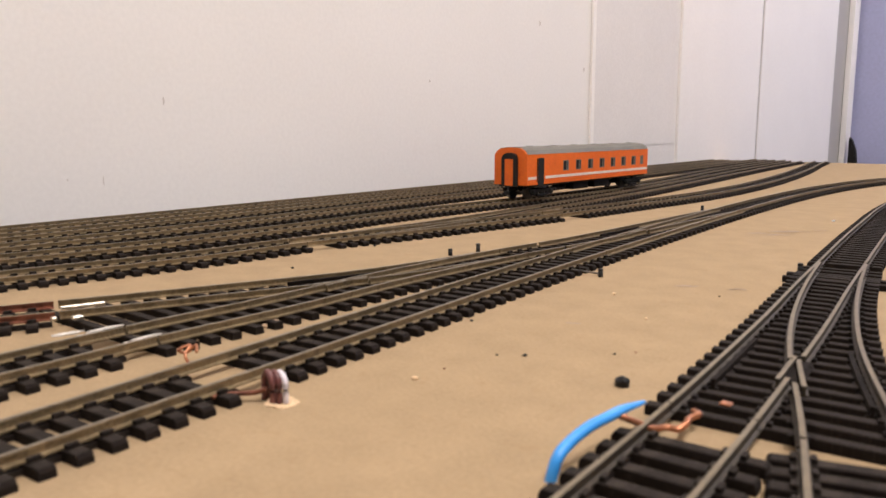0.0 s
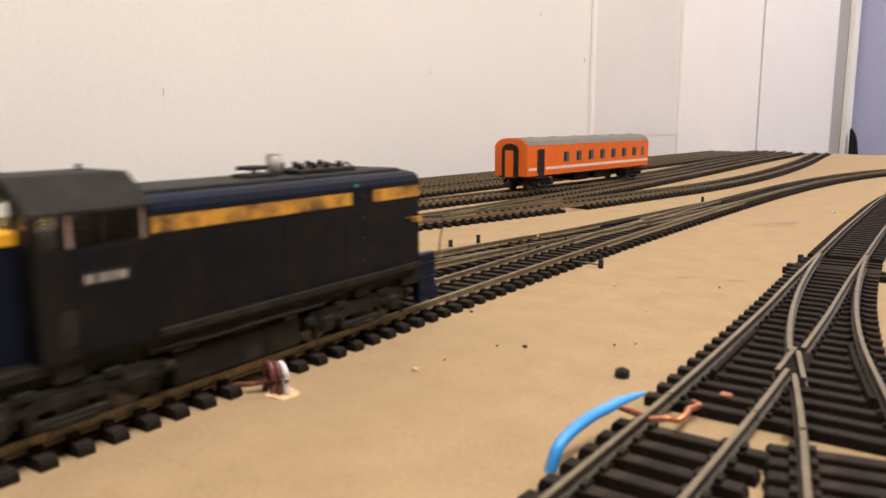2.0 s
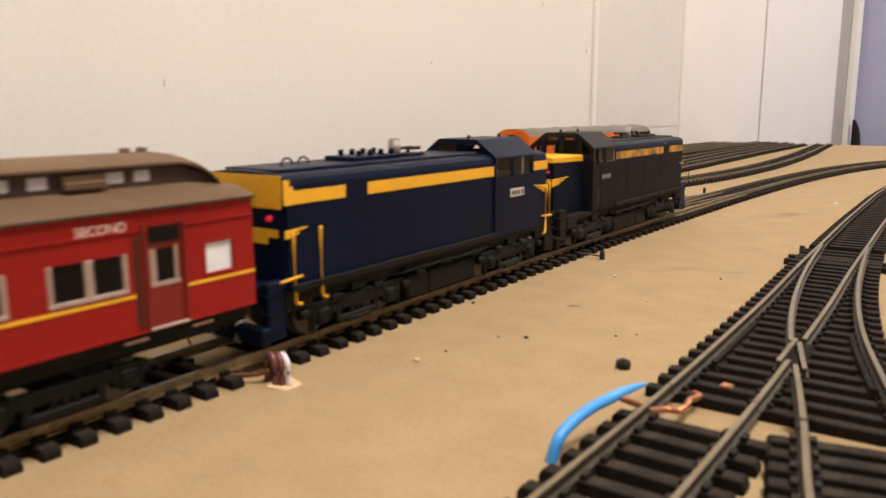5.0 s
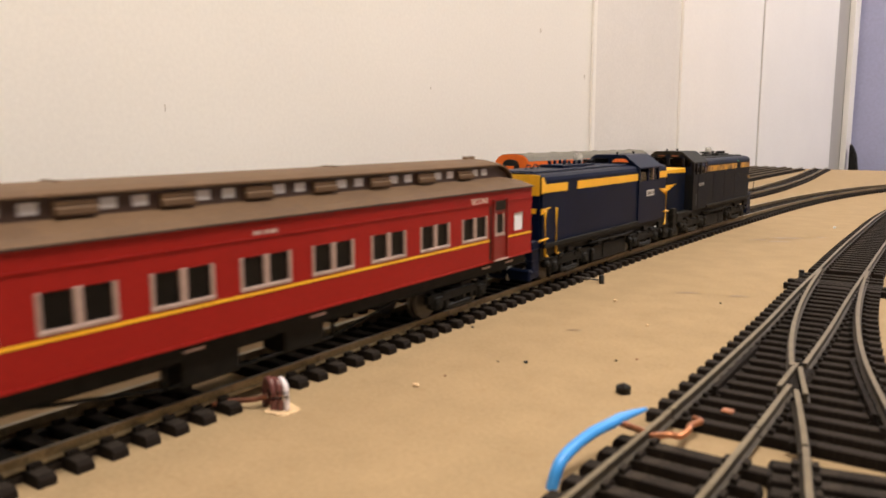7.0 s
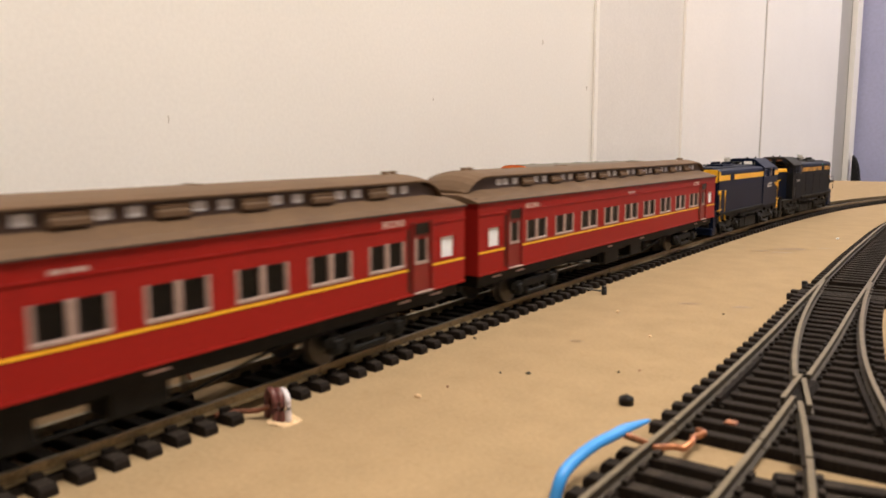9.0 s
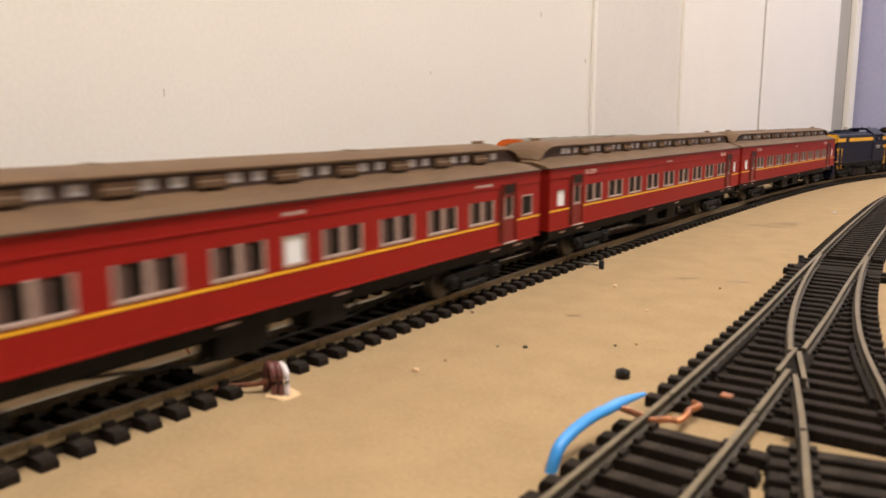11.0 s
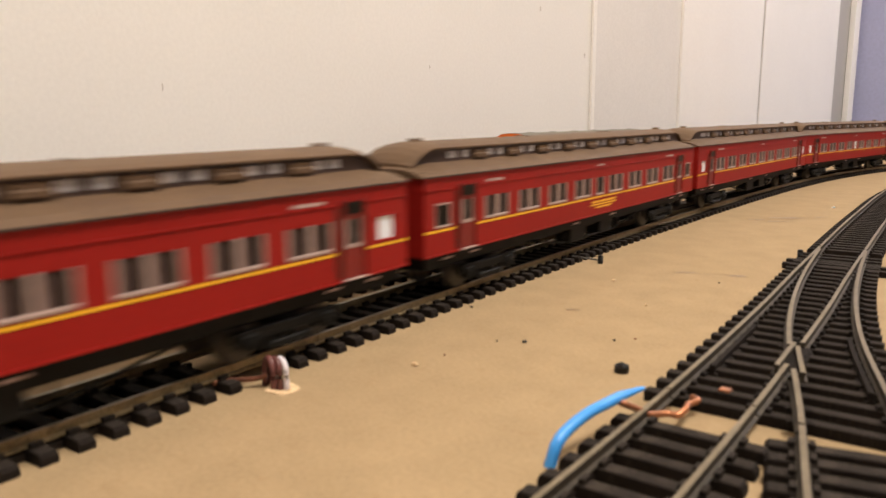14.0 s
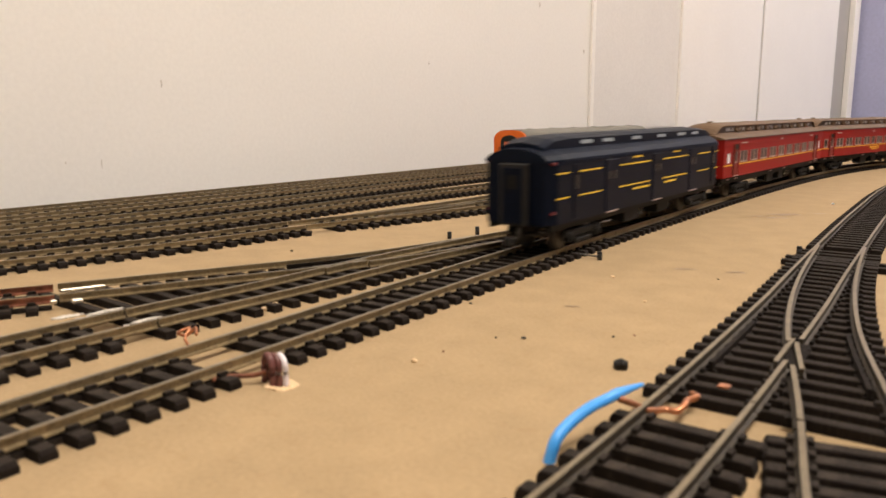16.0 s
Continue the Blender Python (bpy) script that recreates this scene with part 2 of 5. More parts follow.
BACK = 2350.0
MAIN = turned_way(-141.7 + BACK * 0.085, -50 - BACK * 0.9964,
                  [(0, -0.085), (BACK + 100, -0.087), (BACK + 250, -0.084), (BACK + 400, -0.055), (BACK + 550, -0.040), (BACK + 650, -0.02), (BACK + 750, 0.01),
                   (BACK + 850, 0.07), (BACK + 950, 0.15), (BACK + 1000, 0.21), (BACK + 1700, 1.75), (BACK + 2600, 3.3)], BACK + 2620)
RIGHT = smooth_way([(-60, -43), (0, -45.5), (102, -49.2), (156, -52.3), (204, -56), (250, -60), (294, -64.6), (362, -71), (463, -80.3), (540, -86.4), (610, -91.7),
                    (700, -95), (800, -91), (900, -80), (1000, -58)])
SPUR = smooth_way([(-20, 44), (60, 7), (124, -17.4), (148, -23.9), (177, -32.7), (208, -42.5), (239, -50.3), (273, -57.2), (310, -63.3), (345, -68.2), (375, -71.9)])
SIDING_E = smooth_way([(-120, -200), (70, -202.4), (109, -203.9), (168, -203), (216, -205), (262, -203), (298, -200.5), (345, -194.5), (411, -190.5), (494, -187), (560, -183.5)])
SIDING_F = smooth_way([(-60, -330), (40, -290), (99, -260.7), (149, -240), (168, -232.5), (209, -216.5), (240, -209), (268, -204.5), (290, -201.5)])
SIDING_D = smooth_way([(-60, -375), (60, -346), (118, -331.5), (208, -313), (261, -309), (313, -298), (377, -286), (470, -270), (564, -259), (650, -250), (802, -249), (957, -261),
                       (1150, -285), (1300, -308), (1440, -328)])
SIDING_D2 = smooth_way([(300, -303), (330, -300), (377, -298), (480, -300), (662, -306.8), (845, -320), (1128, -343), (1420, -362)])
SIDING_C = smooth_way([(-60, -400), (135, -377), (239, -360), (304, -358), (376, -359), (480, -352), (560, -345), (650, -341), (777, -346), (1029, -372), (1450, -397)])
SIDING_B = smooth_way([(-60, -428), (150, -413), (274, -406), (371, -408), (437, -411), (546, -411), (750, -412), (917, -416), (1170, -424), (1460, -431)])
SIDING_A = smooth_way([(-60, -455), (166, -450), (316, -451), (396, -452), (700, -453), (1000, -454), (1395, -459)])
SIDING_WALL = smooth_way([(-60, -487), (400, -487), (1000, -487), (1400, -488)])

# ---- room ----
def slab(name, x0, x1, y0, y1, z0, z1, mat, label="", category="", bevel=0.0):
    ob = part(name, boxes((x0, x1, y0, y1, z0, z1), bevel=bevel), mat)
    return tagged(ob, label, category, kind="structure")


WALL_X = -0.503
slab("baseboard", WALL_X + 0.001, 1.35, -2.6, 1.475, -0.018, 0.0, BOARD, "tan fibreboard layout board carrying the tracks", "table top")
slab("floor", WALL_X - 0.1, 2.6, -3.2, 2.7, -1.0, -0.9, CARPET, "dark grey carpet floor of the room", "floor")
slab("ceiling", WALL_X - 0.1, 2.6, -3.2, 2.7, 1.5, 1.6, CEIL, "plain white ceiling of the room", "ceiling")
slab("wall_west", WALL_X - 0.1, WALL_X, -3.2, 1.2265, -0.9, 1.5, PLASTER, "off-white painted wall with scuffs beside the board", "wall")
slab("wall_west_far", WALL_X - 0.1, WALL_X - 0.004, 1.2265, 2.7, -0.9, 1.5, GREY_STRIP, "grey wall strip beyond the cupboards", "wall")
slab("wall_north", WALL_X, 2.6, 2.5, 2.7, -0.9, 1.5, BLUE_WALL, "blue-grey painted end wall of the room", "wall")
slab("wall_east", 2.6, 2.7, -3.2, 2.7, -0.9, 1.5, PLASTER, "plain painted wall of the room", "wall")
slab("wall_south", WALL_X - 0.1, 2.7, -3.3, -3.2, -0.9, 1.5, PLASTER, "plain painted wall of the room", "wall")
slab("trim_joint", WALL_X, WALL_X + 0.004, 0.931, 0.940, 0.0, 1.5, WHITE, "white cover strip over a wall panel joint", "trim", 0.0008)
slab("trim_panel", WALL_X, WALL_X + 0.0012, 0.9405, 1.2260, 0.0, 1.5, PANEL_TONE, "slightly darker off-white wall panel beside the cover strip", "trim")
slab("trim_ledge", WALL_X + 0.0012, WALL_X + 0.0019, 0.9410, 1.2245, 0.036, 0.064, PANEL_TONE, "painted low board fixed to the wall", "trim")
slab("trim_post", WALL_X - 0.004, WALL_X + 0.0055, 1.2262, 1.302, -0.9, 1.5, WHITE, "white gloss upright beside the cupboard front", "trim", 0.0015)
slab("trim_door_left", WALL_X - 0.004, WALL_X + 0.002, 1.3024, 1.644, -0.9, 1.5, WHITE, "white gloss cupboard front panel", "trim", 0.001)
slab("trim_door_right", WALL_X - 0.004, WALL_X + 0.002, 1.655, 2.275, -0.9, 1.5, WHITE, "white gloss cupboard front panel", "trim", 0.001)
# dark brown strip stands in for the shade inside the cupboard gap
slab("trim_seam_shade", WALL_X - 0.0035, WALL_X - 0.001, 1.6445, 1.6545, -0.9, 1.5, BROWN_DARK, "dark strip standing in for shade between two cupboard fronts", "trim")
slab("trim_jamb", WALL_X - 0.003, WALL_X + 0.012, 2.42, 2.48, -0.9, 1.5, WHITE, "white painted door jamb", "trim", 0.001)


def ceiling_light(y, half):
    root = new("ceiling_light")
    root.location = (0.42, y, 1.5)
    part("housing", boxes((-0.3, 0.3, -half - 0.03, half + 0.03, -0.03, 0.0), bevel=0.004), WHITE, root)
    part("diffuser", boxes((-0.27, 0.27, -half, half, -0.036, -0.0305), bevel=0.002), DIFFUSER, root, "glowing white diffuser")
    return tagged(root, "white flat ceiling light with a glowing diffuser", "ceiling light", group="ceiling lights")


ceiling_light(0.05, 0.62)
ceiling_light(2.02, 0.42)

# ---- track ----
RAIL_Z, SLEEP_Z = 4.9 * MM, 2.4 * MM
GAUGE = 8.75 * MM
PROFILE = [(-1.15, 2.4), (1.15, 2.4), (1.15, 2.75), (0.4, 3.0), (0.4, 4.1), (0.58, 4.25), (0.58, 4.9), (-0.58, 4.9), (-0.58, 4.25), (-0.4, 4.1), (-0.4, 3.0), (-1.15, 2.75)]


def rail(way, s0, s1, o, parent, lift=0.0, step=0.006, o_end=None, label="", mats=None):
    """A rail o metres to the right of the way, from s0 to s1 along it."""
    n = max(2, int((s1 - s0) / step) + 1)
    bm = bmesh.new()
    rings = []
    for i, s in enumerate(np.linspace(s0, s1, n)):
        a, oo = way.turn(s), o if o_end is None else o + (o_end - o) * i / (n - 1)
        c = way.side(s, oo)
        rt = Vector((math.sin(a), -math.cos(a), 0))
        rings.append([bm.verts.new(Vector((*c, z * MM + lift)) + rt * (x * MM)) for x, z in PROFILE])
    k = len(PROFILE)
    for u, v in zip(rings, rings[1:]):
        for j in range(k):
            f = bm.faces.new((u[j], u[(j + 1) % k], v[(j + 1) % k], v[j]))
            f.material_index = 1 if j == 6 else 0
    bm.faces.new(rings[0][::-1])
    bm.faces.new(rings[-1])
    bmesh.ops.recalc_face_normals(bm, faces=bm.faces)
    return part("rail", bm, mats or [RAIL_SIDE, RAIL_TOP], parent, label)


SL = 30.0 * MM


def sleeper_mesh(length, width, chairs=True, pair=0.0):
    bm = bmesh.new()
    h = length / 2
    q = 0.00042 / (length / SL if length > 0.5 else 1)
    prof = [(-h, 0), (h, 0), (h, SLEEP_Z * 0.62), (h - q, SLEEP_Z * 0.92), (h - 2 * q, SLEEP_Z), (-h + 2 * q, SLEEP_Z), (-h + q, SLEEP_Z * 0.92), (-h, SLEEP_Z * 0.62)]
    prism(bm, prof, -width / 2, width / 2)
    rim = [e for e in bm.edges if abs(e.verts[0].co.x - e.verts[1].co.x) < 1e-7 and min(v.co.z for v in e.verts) > SLEEP_Z * 0.3]
    bmesh.ops.bevel(bm, geom=rim, offset=0.00022, segments=1, affect="EDGES")
    if chairs:
        for c in (-GAUGE, GAUGE):
            for e in (-1, 1):
                box(bm, -width * 0.36, width * 0.36, c + e * 1.2 * MM, c + e * 2.3 * MM, SLEEP_Z - 0.0002, SLEEP_Z + 1.0 * MM)
            box(bm, width / 2, width / 2 + 3.9 * MM, c - 1.0 * MM, c + 1.0 * MM, 0.0002, 1.5 * MM)
    # upward faces take the paler tone, all others the darker one
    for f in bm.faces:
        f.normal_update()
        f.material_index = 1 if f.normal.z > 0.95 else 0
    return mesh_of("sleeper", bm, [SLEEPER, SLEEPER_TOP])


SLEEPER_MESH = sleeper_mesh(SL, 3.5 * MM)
LONG_MESH = sleeper_mesh(1.0, 3.2 * MM, False)


def sleeper(parent, way, s, mesh=None, left=None, right=None, rng=random):
    """One sleeper across the way at s; left and right: how far it reaches to either side."""
    ob = new("sleeper", mesh or SLEEPER_MESH)
    ob.parent = parent
    c, wide = way.at(s), 1.0
    if left is not None:
        ob.data = LONG_MESH
        c, wide = way.side(s, (right - left) / 2), left + right
    ob.matrix_basis = Matrix.LocRotScale((*c, 0.0), Euler((0, 0, way.turn(s) + rng.uniform(-0.012, 0.012))), (1, wide, 1))
    return ob


def track(label, way, s0, s1, pitch=7.25 * MM, skip=(), rails=True, phase=0.0, breaks=(), dense=(-9, 9), limit=290, mats=None):
    """A length of flexible track: two rails and single sleepers; those past the limit and out of the near stretch are joined."""
    root = tagged(new("track"), label, "railway track", group="tracks")
    cuts = [s0, *breaks, s1]
    if rails:
        for a, b in zip(cuts, cuts[1:]):
            for o in (-GAUGE, GAUGE):
                rail(way, a + 0.0004, b - 0.0004, o, root, mats=mats)
    s, count = s0 + 0.003 + phase, 0
    rest = bmesh.new()
    while s < s1 - 0.002:
        if not any(a < s < b for a, b in skip):
            if count < limit and dense[0] < s < dense[1]:
                sleeper(root, way, s)
                count += 1
            else:
                tmp = bmesh.new()
                tmp.from_mesh(SLEEPER_MESH)
                tmp.transform(Matrix.LocRotScale((*way.at(s), 0.0), Euler((0, 0, way.turn(s))), None))
                me = bpy.data.meshes.new("tmp")
                tmp.to_mesh(me)
                tmp.free()
                rest.from_mesh(me)
                bpy.data.meshes.remove(me)
        s += pitch
    if len(rest.verts):
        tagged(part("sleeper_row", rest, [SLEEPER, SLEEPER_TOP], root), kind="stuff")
    else:
        rest.free()
    return root


B = BACK * MM


def at_y(way, *ys):
    return [way.along(y * MM) for y in ys]


# main line; between 322 and 566 it runs through points, whose sleepers are laid with them
m0, m1 = at_y(MAIN, 326, 560)
track("main line track with brown rails and dark plastic sleepers", MAIN, B - 0.25, MAIN.length - 0.02, phase=0.0026,
      skip=((B + 0.150, B + 0.1655), (m0, m1)), breaks=(m0, m1), dense=(B + 0.05, B + 1.15))
track("main line track on dark sleepers reaching away along the board", MAIN, 0.02, B - 0.25, limit=0)


def points_sleepers(root, way, branch, y0, y1, pitch, hand, gap=()):
    """Long sleepers under both routes of a set of points."""
    s, end = at_y(way, y0, y1)
    while s < end:
        q = way.at(s)
        o, sb = branch.near(q)
        d = abs(o) if 0.004 < sb < branch.length - 0.003 else 0.0
        d = min(d, 0.046)
        if not any(a * MM < q[1] < b * MM for a, b in gap):
            sleeper(root, way, s, left=SL / 2 + (d if hand < 0 else 0), right=SL / 2 + (d if hand > 0 else 0))
        s += pitch


def spikes(root, way, y0, y1, pitch, offsets):
    """Rows of moulded rail spikes on the sleepers, on both sides of the rails."""
    bm = bmesh.new()
    s, end = at_y(way, y0, y1)
    while s < end:
        turn = Matrix.Rotation(way.turn(s), 4, "Z")
        for o in offsets:
            for e in (-1, 1):
                c = way.side(s, o + e * 1.85 * MM)
                bmesh.ops.create_cube(bm, size=1, matrix=Matrix.Translation((*c, SLEEP_Z + 0.0004)) @ turn @ Matrix.Diagonal((1.9 * MM, 1.1 * MM, 0.9 * MM, 1)))
        s += pitch
    return tagged(part("spike_strip", bm, SLEEPER, root, "moulded dark spikes holding the rails"), kind="stuff")


def branch_rails(root, way, branch, hand, y0, y1, y_frog, mats=None):
    """The branch's rails, broken where they cross the straight rail, with frog, check rails and point blades."""
    a, b, f = at_y(branch, y0, y1, y_frog)
    rail(branch, a, b, hand * GAUGE, root, 0.00004, mats=mats)
    rail(branch, a, f - 0.012, -hand * GAUGE, root, 0.00004, mats=mats)
    rail(branch, f + 0.008, b - 0.004, -hand * GAUGE, root, 0.00004, mats=mats)
    s = way.along(y_frog * MM)
    c = way.side(s, hand * GAUGE)
    part("frog", boxes((-0.011, 0.009, -0.0026, 0.0026, 0.0012, 0.0036), bevel=0.0009), SLEEPER, root, "black plastic frog of the points",
         at=Matrix.LocRotScale((*c, 0), Euler((0, 0, way.turn(s))), None))
    # wing rails run on past the nose of the frog, check rails stand inside the outer rails
    rail(way, s - 0.014, s + 0.008, hand * (GAUGE - 0.0019), root, -0.0001, 0.004, label="splayed wing rail", mats=mats)
    rail(branch, f - 0.014, f + 0.008, -hand * (GAUGE - 0.0019), root, -0.0001, 0.004, label="splayed wing rail", mats=mats)
    dark = [SLEEPER, SLEEPER]
    rail(way, s - 0.020, s + 0.024, -hand * (GAUGE - 0.0026), root, -0.0011, label="short dark check rail", mats=dark)
    rail(branch, f - 0.020, f + 0.024, hand * (GAUGE - 0.0026), root, -0.0011, label="short dark check rail", mats=dark)


# right-hand line with points
r0, r1, rf = at_y(RIGHT, 152, 365, 196)
right = track("brown-railed track leading round the curve of the board", RIGHT, 0.005, RIGHT.length - 0.01, pitch=7.6 * MM, rails=False, skip=((r0 - 0.010, r1 + 0.002),), dense=(0.1, 2))
rail(RIGHT, 0.005, r0, -GAUGE, right, mats=DARK_RAILS)
rail(RIGHT, 0.005, r0, GAUGE, right, mats=DARK_RAILS)
rail(RIGHT, r1, RIGHT.length - 0.01, -GAUGE, right, mats=DARK_RAILS)
rail(RIGHT, r1, RIGHT.length - 0.01, GAUGE, right, mats=DARK_RAILS)
points = tagged(new("points"), "black-sleepered points with brown rails and a plastic frog", "railway points", group="points")
rail(RIGHT, r0 + 0.0006, r1 - 0.0006, -GAUGE, points, mats=DARK_RAILS)
rail(RIGHT, r0 + 0.0006, rf - 0.012, GAUGE, points, mats=DARK_RAILS)
rail(RIGHT, rf + 0.008, r1 - 0.0006, GAUGE, points, mats=DARK_RAILS)
points_sleepers(points, RIGHT, SPUR, 156.5, 364, 7.5 * MM, 1)
branch_rails(points, RIGHT, SPUR, 1, 152, 362, 196, DARK_RAILS)
spikes(points, RIGHT, 157, 362, 7.5 * MM, (-GAUGE, GAUGE))
spikes(points, SPUR, 157, 330, 7.5 * MM, (-GAUGE, GAUGE))
# headblocks that reach out to the point motor's bar
for y in (0.3305, 0.3395):
    sleeper(points, RIGHT, RIGHT.along(y), left=SL / 2 + 0.003, right=SL / 2 + 0.015)
b0 = SPUR.along(0.152)
track("brown-railed track curving off towards the board's near edge", SPUR, 0.01, b0 - 0.0005, pitch=6.2 * MM, mats=DARK_RAILS)

# points where the siding leaves the main line
e_root = tagged(new("points"), "long points on dark sleepers where a siding leaves the main line", "railway points", group="points")
points_sleepers(e_root, MAIN, SIDING_E, 329, 558, 8.0 * MM, -1)
branch_rails(e_root, MAIN, SIDING_E, -1, 330, 556, 404)
e1 = SIDING_E.along(0.328)
f_root = tagged(new("points"), "points with silver-tipped rails leading to two sidings", "railway points", group="points")
points_sleepers(f_root, SIDING_E, SIDING_F, 112, 300, 7.6 * MM, -1)
branch_rails(f_root, SIDING_E, SIDING_F, -1, 112, 286, 205)
fa, fb = at_y(SIDING_E, 112, 300)
track("siding track with brown rails on dark sleepers", SIDING_E, 0.01, e1, skip=((fa - 0.014, fb),), breaks=(fa, fb))
f0 = SIDING_F.along(0.112)
track("reddish-railed siding track on dark sleepers", SIDING_F, 0.01, f0 - 0.001, mats=[COPPER_OLD, RAIL_SIDE])

# storage sidings by the wall
dj = at_y(SIDING_D, 260, 455)
track("storage siding track with a joint gap between two lengths", SIDING_D, 0.01, SIDING_D.length - 0.004, skip=((dj[0], dj[0] + 0.017), (dj[1], dj[1] + 0.020)), breaks=dj)
d2 = tagged(new("points"), "points on dark sleepers among the storage sidings", "railway points", group="points")
rail(SIDING_D2, 0.002, 0.20, -GAUGE, d2, 0.00004)
rail(SIDING_D2, 0.002, 0.09, GAUGE, d2, 0.00004)
rail(SIDING_D2, 0.108, 0.20, GAUGE, d2, 0.00004)
for k in range(14):
    sleeper(d2, SIDING_D2, 0.09 + k * 7.8 * MM, left=SL / 2, right=SL / 2)
track("storage siding track leaving the points", SIDING_D2, 0.2005, SIDING_D2.length - 0.004)
for way in (SIDING_C, SIDING_B, SIDING_A, SIDING_WALL):
    track("storage siding track with brown rails beside the wall", way, 0.01, way.length - 0.004)

# ---- the train ----
# seconds, and how far the front of the first red carriage has come along the line (millimetres)
RUN = [(0, -370.3), (0.5, -295.3), (1, -219.3), (1.5, -148.3), (2, -87.3), (2.5, -37.3), (3, 4.2), (3.5, 47.7), (4.2, 101.6), (5.2, 164.5), (6.3, 233), (7.0, 287), (7.5, 335), (8.0, 383.5), (8.5, 441), (9, 511),
       (9.2, 538), (10, 658), (10.7, 780), (11.3, 895), (11.7, 981), (12, 1050), (12.5, 1156.5), (13, 1279.5), (13.5, 1417), (14, 1556), (14.5, 1698), (15, 1839.5), (15.5, 1989), (16, 2145)]
RT, RS = np.array([r[0] for r in RUN], float), np.array([r[1] for r in RUN], float)
RV = np.gradient(RS, RT)


def run(t):
    i = int(np.clip(np.searchsorted(RT, t, side="right") - 1, 0, len(RT) - 2))
    w = RT[i + 1] - RT[i]
    u = (t - RT[i]) / w
    return float((2 * u**3 - 3 * u**2 + 1) * RS[i] + (u**3 - 2 * u**2 + u) * w * RV[i] + (-2 * u**3 + 3 * u**2) * RS[i + 1] + (u**3 - u**2) * w * RV[i + 1])


TRAIN = []  # (thing, front of its body behind the front of the first carriage, body length, bogie spacing), in metres


def on_track(way, s_mid, base, flip=False):
    a, b = way.at(s_mid - base / 2), way.at(s_mid + base / 2)
    c, d = (a + b) / 2, b - a
    turn = math.degrees(math.atan2(d[1], d[0])) + (180 if flip else 0)
    return pose(c[0], c[1], RAIL_Z, 0, 0, turn)


def motions():
    for thing, front, length, base, flip in TRAIN:
        rows = []
        for k in range(0, 81):
            t = k * 0.2
            rows.append((t, on_track(MAIN, B + run(t) * MM - front - length / 2, base, flip)))
        walk(thing, rows)


# ---- rolling stock: x ahead, z up from the rail head, in millimetres until scaled by MM ----
def mm_box(bm, x0, x1, y0, y1, z0, z1, bevel=0.0, index=0):
    return box(bm, x0 * MM, x1 * MM, y0 * MM, y1 * MM, z0 * MM, z1 * MM, bevel * MM, index)


def mm_boxes(*rows, bevel=0.0):
    bm = bmesh.new()
    for r in rows:
        mm_box(bm, *r, bevel=bevel)
    return bm


def mm_rod(bm, a, b, r, n=8, index=0):
    return rod(bm, [c * MM for c in a], [c * MM for c in b], r * MM, n, index)


def mm_prism(bm, prof, x0, x1, index=0, smooth=False, taper=None):
    sc = [(y * MM, z * MM) for y, z in prof]
    return prism(bm, sc, x0 * MM, x1 * MM, index, smooth, [(y * MM, z * MM) for y, z in taper] if taper else None)


def wheelset(parent, x, radius=5.4):
    bm = bmesh.new()
    for y in (-8.0, 8.0):
        mm_rod(bm, (x, y - 1.3, radius), (x, y + 1.3, radius), radius, 20)
        e = -1 if y > 0 else 1
        mm_rod(bm, (x, y + e * 1.0, radius), (x, y + e * 1.7, radius), radius + 0.6, 20)
    mm_rod(bm, (x, -8, radius), (x, 8, radius), 0.9, 8)
    return part("wheelset", bm, STEEL, parent)


